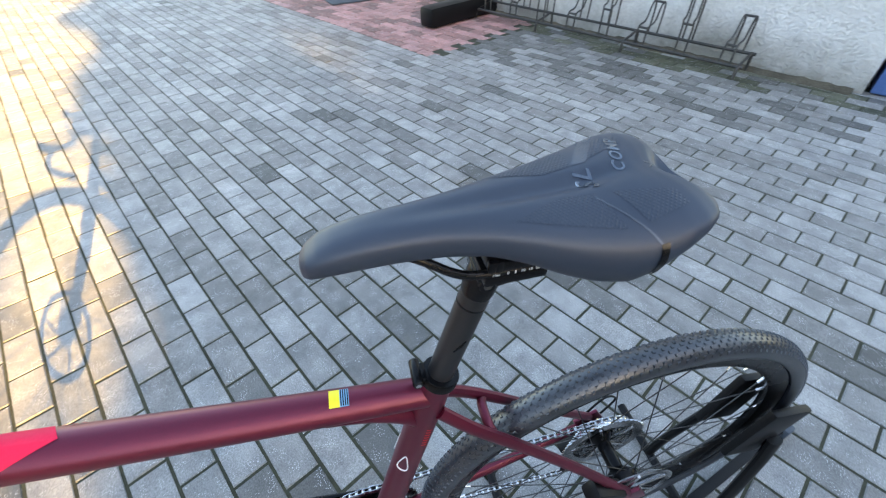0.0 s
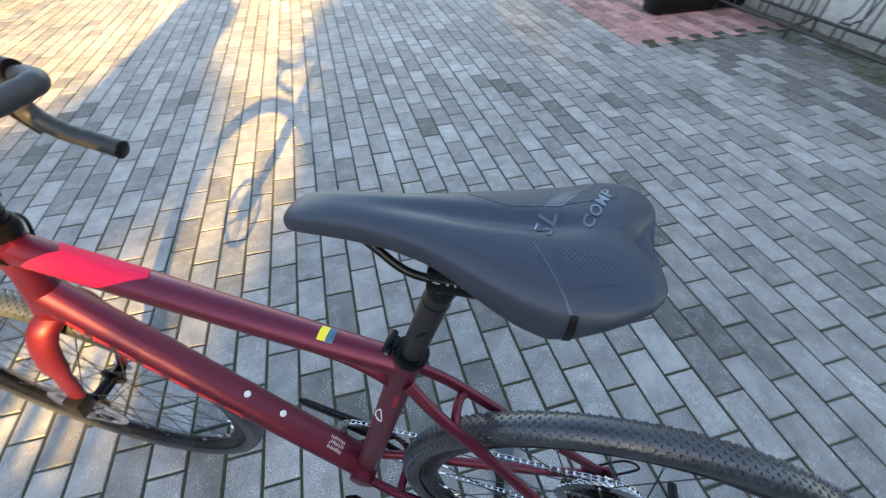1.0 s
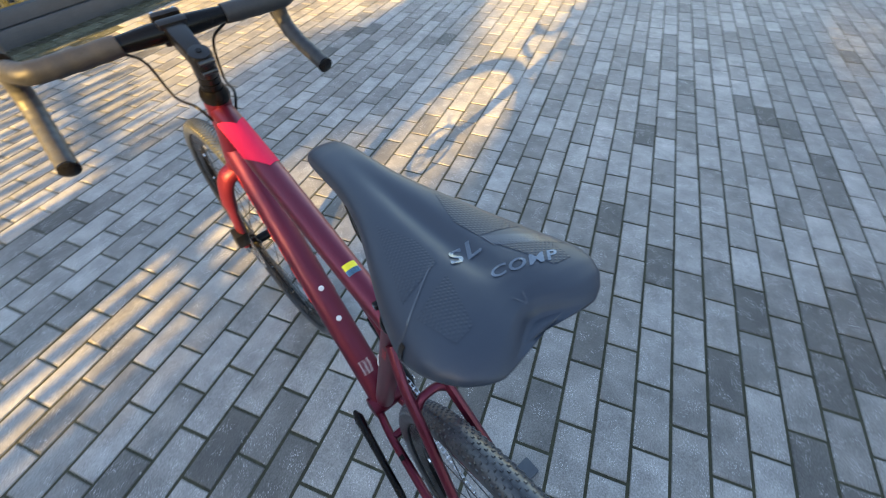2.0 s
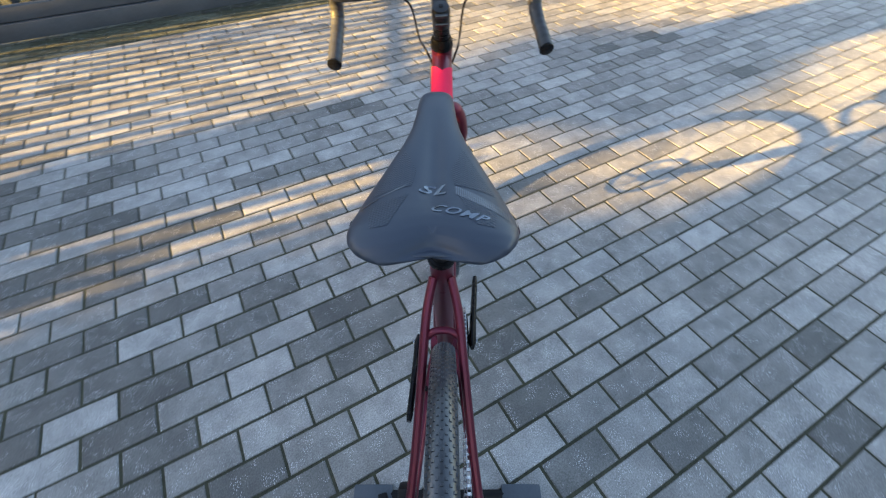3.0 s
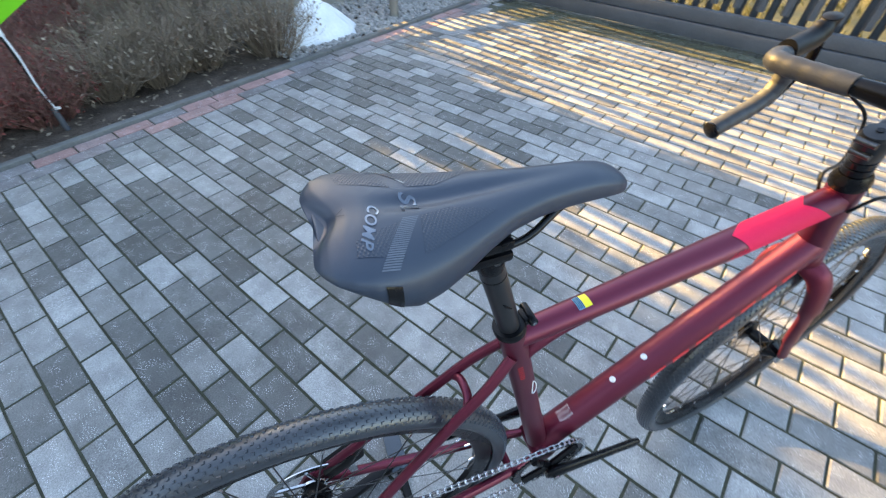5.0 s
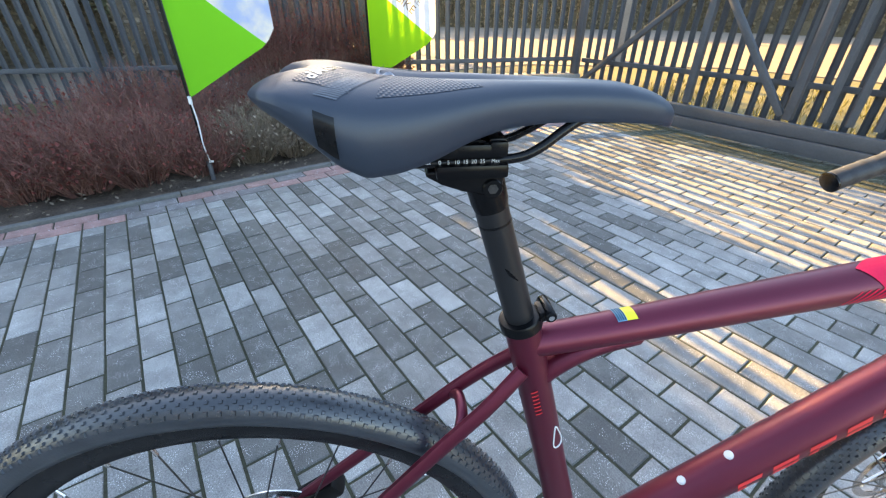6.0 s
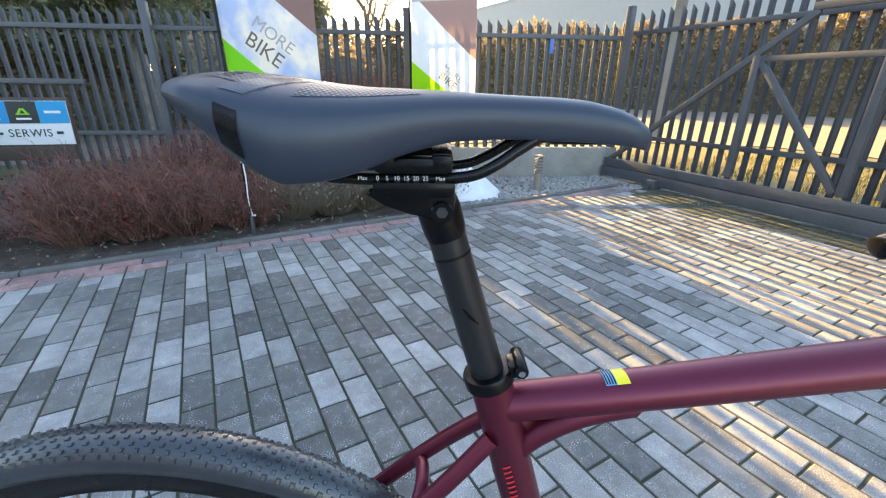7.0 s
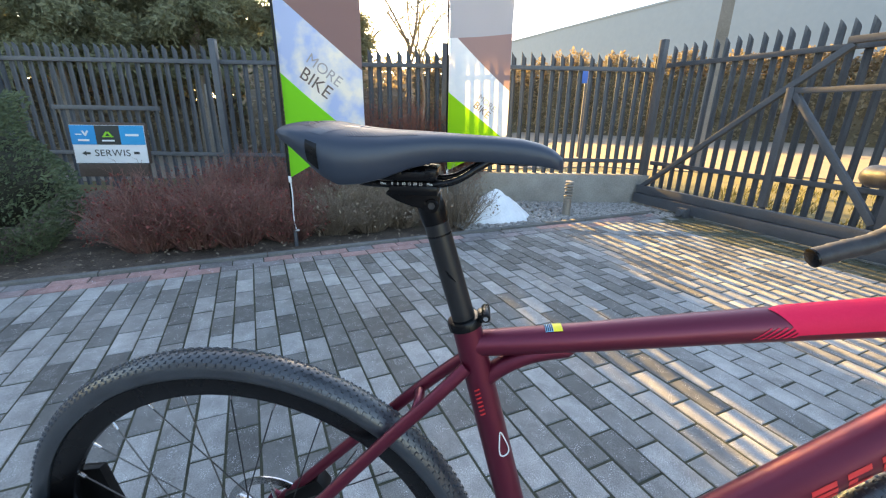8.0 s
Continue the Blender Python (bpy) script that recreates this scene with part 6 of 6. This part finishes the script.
def conifer_tree(x, y, h, spread, bare, seed, label, dense, size):
    """Tall conifer: trunk, drooping limbs, needles in sprays."""
    rr = random.Random(seed)
    t = thing("conifer_tree", label, "tree", "conifers behind the fence", m=pose(x, y, -0.1))
    bm = bmesh.new()
    sweep(bm, smooth_path([(0, 0, 0), (rr.uniform(-0.1, 0.1), rr.uniform(-0.1, 0.1), h * 0.5), (rr.uniform(-0.2, 0.2), rr.uniform(-0.2, 0.2), h)], 6), [(0.04 + 0.075 * spread) * (1 - 0.88 * i / 12) for i in range(13)], 10)
    bl, bk = bmesh.new(), bmesh.new()
    n = int(h * 9)
    for i in range(n):
        z = bare + (h - bare) * (i + rr.random()) / n
        a = rr.uniform(0, math.tau)
        L = spread * (1 - (z - bare) / (h - bare) * 0.75) * rr.uniform(0.65, 1.1)
        d = Vector((math.cos(a), math.sin(a), 0))
        p0 = Vector((0, 0, z))
        p1, p2 = p0 + d * L * 0.55 + Vector((0, 0, 0.05 * L)), p0 + d * L + Vector((0, 0, -0.18 * L))
        stick(bk, [p0, p1, p2], 0.03, 0.006)
        for k in range(int(dense * L)):
            u = rr.uniform(0.12, 1.0)
            p = p0.lerp(p1, u / 0.55) if u < 0.55 else p1.lerp(p2, (u - 0.55) / 0.45)
            p = p + Vector((rr.gauss(0, 0.13), rr.gauss(0, 0.13), rr.gauss(-0.10, 0.12)))
            dd = (d * 0.6 + Vector((rr.gauss(0, 0.7), rr.gauss(0, 0.7), rr.gauss(-0.4, 0.5)))).normalized()
            leaf_quad(bl, p, dd, Vector((rr.gauss(0, 1), rr.gauss(0, 1), rr.gauss(0, 1))), size * rr.uniform(0.5, 1.3), 0.32)
    part("trunk", bm, bark, t)
    part("limbs", bk, bark, t, smooth=False)["kind"] = "stuff"
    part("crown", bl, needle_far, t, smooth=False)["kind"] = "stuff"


# several of these, mostly hidden, are added only to shape sunlight on the paving
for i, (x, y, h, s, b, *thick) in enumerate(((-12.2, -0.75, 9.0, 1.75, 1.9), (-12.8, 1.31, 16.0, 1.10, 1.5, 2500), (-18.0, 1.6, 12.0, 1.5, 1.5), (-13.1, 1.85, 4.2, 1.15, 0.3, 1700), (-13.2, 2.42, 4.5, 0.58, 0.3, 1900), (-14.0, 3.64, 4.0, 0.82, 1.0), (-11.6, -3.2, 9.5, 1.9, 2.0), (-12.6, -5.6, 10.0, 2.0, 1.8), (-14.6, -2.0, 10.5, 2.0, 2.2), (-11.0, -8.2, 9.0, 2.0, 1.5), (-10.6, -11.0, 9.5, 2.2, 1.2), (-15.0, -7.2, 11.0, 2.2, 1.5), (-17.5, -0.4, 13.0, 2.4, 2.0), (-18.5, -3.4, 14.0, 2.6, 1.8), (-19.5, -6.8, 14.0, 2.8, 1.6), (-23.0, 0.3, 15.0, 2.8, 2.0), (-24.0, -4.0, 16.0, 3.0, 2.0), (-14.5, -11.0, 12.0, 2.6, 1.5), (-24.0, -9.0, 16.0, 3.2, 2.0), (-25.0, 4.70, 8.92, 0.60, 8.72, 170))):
    conifer_tree(x, y, h, s, b, 20 + i, "tall conifer behind the steel fence, some added to block sun", thick[0] if thick else (950 if 0 < y else 800) if x > -15 else 300, 0.12 if x > -15 else 0.2)


def bare_tree(x, y, h, seed, label, r=0.10):
    rr = random.Random(seed)
    t = thing("bare_tree", label, "tree", m=pose(x, y, -0.1))
    bm = bmesh.new()

    def grow(p, d, L, r0, depth):
        mid = p + d * L * 0.5 + Vector((rr.gauss(0, 0.05), rr.gauss(0, 0.05), 0)) * L
        e = p + d * L
        sweep(bm, [p, mid, e], [r0, r0 * 0.8, r0 * 0.62], 6 if depth < 3 else 3, cap=False)
        if depth < 5:
            for _ in range(rr.randint(2, 3) if depth else 4):
                nd = (d + Vector((rr.gauss(0, 0.55), rr.gauss(0, 0.55), rr.gauss(0.15, 0.3)))).normalized()
                grow(p.lerp(e, rr.uniform(0.6, 1.0)), nd, L * rr.uniform(0.55, 0.8), r0 * 0.55, depth + 1)

    grow(Vector((0, 0, 0)), Vector((0.04, -0.05, 1)).normalized(), h * 0.42, r, 0)
    part("trunk", bm, bark, t)
    return t, rr


leaf_pale = leaf_mat("pale_evergreen_leaves", (0.16, 0.17, 0.08), (0.36, 0.34, 0.2), 2, 20, 0.5)
t, rr = bare_tree(-19.2, 7.7, 9.2, 45, "slender half-bare tree with pale evergreen leaves", 0.09)
bm = bmesh.new()
for i in range(9000):
    a, z = rr.uniform(0, math.tau), rr.uniform(3.4, 8.9)
    d = 1.35 * math.sqrt(rr.random()) * (1 + 0.3 * noise.noise(Vector((math.cos(a), math.sin(a), z))))
    leaf_quad(bm, Vector((math.cos(a) * d, math.sin(a) * d, z)), Vector((rr.gauss(0, 1), rr.gauss(0, 1), rr.gauss(0, 1))).normalized(), Vector((rr.gauss(0, 1), rr.gauss(0, 1), 1)), rr.uniform(0.05, 0.12), 0.5)
part("crown", bm, leaf_pale, t, smooth=False)["kind"] = "stuff"
bare_tree(-18.9, 7.1, 10.0, 31, "leafless slender tree across the road", 0.11)
bare_tree(-17.5, 4.2, 7.0, 34, "leafless tree behind the hedge", 0.10)

# pale trunk-like post among the trees, utility pole
bm = bmesh.new()
sweep(bm, [(-8.6, -0.35, -0.1), (-8.6, -0.38, 1.42)], [0.065, 0.055], 10)
tagged(new("timber_post", finish("timber_post", bm, pole_concrete)), "pale round timber post behind the fence", "post")
up = thing("utility_pole", "tall tapered concrete utility pole behind the fence", "utility pole", m=pose(-6.62, 9.7, -0.1, 0, 0, 35))
bm = bmesh.new()
for v in box(bm, (0, 0, 4.5), (0.26, 0.30, 9.0)):
    k = 1 - 0.35 * v.co.z / 9.0
    v.co.x, v.co.y = v.co.x * k, v.co.y * k
part("shaft", bm, pole_concrete, up)

# blue road sign on a thin pole across the road
rs = thing("road_sign", "small blue road sign on a thin pole", "road sign", m=pose(-9.4, 8.6, -0.1, 0, 0, 50))
bm = bmesh.new()
sweep(bm, [(0, 0, 0), (0, 0, 2.35)], 0.03, 8)
part("pole", bm, steel_grey, rs)
bm = bmesh.new()
box(bm, (0, -0.04, 2.15), (0.22, 0.01, 0.40), None, 0.004)
part("plate", bm, mat("road_sign_blue", (0.02, 0.10, 0.45), (0.03, 0.13, 0.5), 0.4, scale=3, fine=60, bump=0.0), rs, "blue plate")


# large hall in the distance
def hall():
    b = thing("industrial_hall", "large distant hall with pale blue metal cladding", "building", m=pose(-47.0, 29.1, 0, 0, 0, 0.0))
    L, D, H = 90.0, 30.0, 9.5
    bm = bmesh.new()
    box(bm, (L / 2, D / 2, H / 2 - 0.4), (L, D, H - 0.2))
    part("wall", bm, hall_blue, b)
    bm = bmesh.new()
    plate(bm, [(-0.05, -0.05), (L + 0.05, -0.05), (L + 0.05, D + 0.05), (-0.05, D + 0.05)], H - 0.5, H - 0.35)
    part("roof", bm, hall_blue, b)


hall()


# rough winter grass at the foot of the far fence
grass_m = leaf_mat("rough_winter_grass", (0.075, 0.08, 0.028), (0.19, 0.175, 0.07), 1.5, 25, 0.45)
bm = bmesh.new()
rr = random.Random(77)
for i in range(15000):
    x, y = rr.uniform(-4.2, 5.0), 4.72 + 4.5 * rr.random() ** 1.6
    if noise.noise(Vector((x * 1.3, y * 1.3, 4))) < -0.15:
        continue
    h = rr.uniform(0.04, 0.13)
    leaf_quad(bm, Vector((x, y, -0.11)), Vector((rr.gauss(0, 0.35), rr.gauss(0, 0.35), 1)).normalized(), Vector((rr.gauss(0, 1), rr.gauss(0, 1), 0)), h, 0.14)
tagged(new("grass", finish("grass", bm, grass_m, False)), "rough yellow-green winter grass outside the fence", "grass", kind="stuff")


# ---- by the house wall ----
def bike_rack():
    rust = mat("dark_galvanised_rack", (0.045, 0.043, 0.04), (0.10, 0.095, 0.09), 0.55, metal=0.5, scale=9, fine=120)
    r = thing("bicycle_rack", "dark steel bicycle rack with rows of wheel hoops", "bicycle rack", m=pose(0, 0, 0))
    x0, x1 = 0.16, 2.75
    for y, z in ((-3.12, 0.085), (-3.33, 0.13)):
        bm = bmesh.new()
        rod(bm, (x0 - 0.03, y, z), (x1 + 0.15, y, z), 0.011, 10)
        part("rail", bm, rust, r)
    for x in (x0, x0 + 0.9, x0 + 1.8, x1):
        bm = bmesh.new()
        sweep(bm, smooth_path([(x, -3.10, 0.006), (x, -3.115, 0.085), (x, -3.22, 0.11), (x, -3.34, 0.13), (x, -3.36, 0.006)], 5), 0.011, 8)
        part("foot", bm, rust, r)
    for i in range(8):
        x = x0 + 0.10 + i * 0.335
        tall = 1.38 if i % 2 else 1.0
        lean = 0.05 if i % 2 else 0.0
        # each holder is one bent bar: a low step in front, a high step behind, on both sides of the wheel slot
        for k in (-0.038, 0.038):
            bm = bmesh.new()
            side = [(0, -3.12, 0.085), (0, -3.125, 0.19 * tall), (0.3, -3.15, 0.225 * tall), (0.5, -3.21, 0.235 * tall), (0.7, -3.245, 0.27 * tall), (0.9, -3.27, 0.345 * tall), (1.0, -3.30, 0.37 * tall), (1.0, -3.335, 0.355 * tall), (1.0, -3.345, 0.28 * tall), (0.9, -3.335, 0.13)]
            sweep(bm, smooth_path([(x + k + lean * a, y, z) for a, y, z in side], 4), 0.0072, 8)
            part("hoop", bm, rust, r)
        bm = bmesh.new()
        rod(bm, (x - 0.038 + lean, -3.318, 0.368 * tall), (x + 0.038 + lean, -3.318, 0.368 * tall), 0.0085, 8)
        part("tie_bar", bm, rust, r)
        bm = bmesh.new()
        rod(bm, (x - 0.038 + lean * 0.2, -3.137, 0.21 * tall), (x + 0.038 + lean * 0.2, -3.137, 0.21 * tall), 0.0085, 8)
        part("tie_bar", bm, rust, r)


bike_rack()
bm = bmesh.new()
box(bm, (2.84, -2.98, 0.10), (0.20, 1.05, 0.19), None, 0.05)
tagged(new("parking_bumper", finish("parking_bumper", bm, plastic_black)), "thick dark rounded parking bumper on the red paving", "parking bumper")
bm = bmesh.new()
box(bm, (5.0, -2.80, 0.012), (1.35, 0.62, 0.018), Matrix.Rotation(radians(-14), 3, "Z"), 0.006)
tagged(new("doormat", finish("doormat", bm, pad_blue)), "dark blue-grey mat on the red paving", "mat")
bx = thing("crate", "blue plastic crate at the corner of the house", "crate", m=pose(-0.84, -3.68, 0, 0, 0, 6))
crate_blue = mat("blue_plastic", (0.06, 0.13, 0.34), (0.10, 0.19, 0.43), 0.45, scale=8, fine=90)
for c, s_ in (((0, 0.20, 0.17), (0.56, 0.02, 0.30)), ((0, -0.20, 0.17), (0.56, 0.02, 0.30)), ((0.27, 0, 0.17), (0.02, 0.38, 0.30)), ((-0.27, 0, 0.17), (0.02, 0.38, 0.30)), ((0, 0, 0.02), (0.55, 0.40, 0.02))):
    bm = bmesh.new()
    box(bm, c, s_, None, 0.004)
    part("panel", bm, crate_blue, bx)
bm = bmesh.new()
box(bm, (0, 0.215, 0.30), (0.58, 0.03, 0.035), None, 0.006)
part("rim", bm, crate_blue, bx)


# single blocks of the paving nearest the bicycle
for x, y, dz, tx, ty, k, rz in pieces:
    ob = new("brick", near_block[k])
    ob.parent = paving
    ob.matrix_local = pose(x, y, dz, ty * 0.4, tx * 0.3, rz)
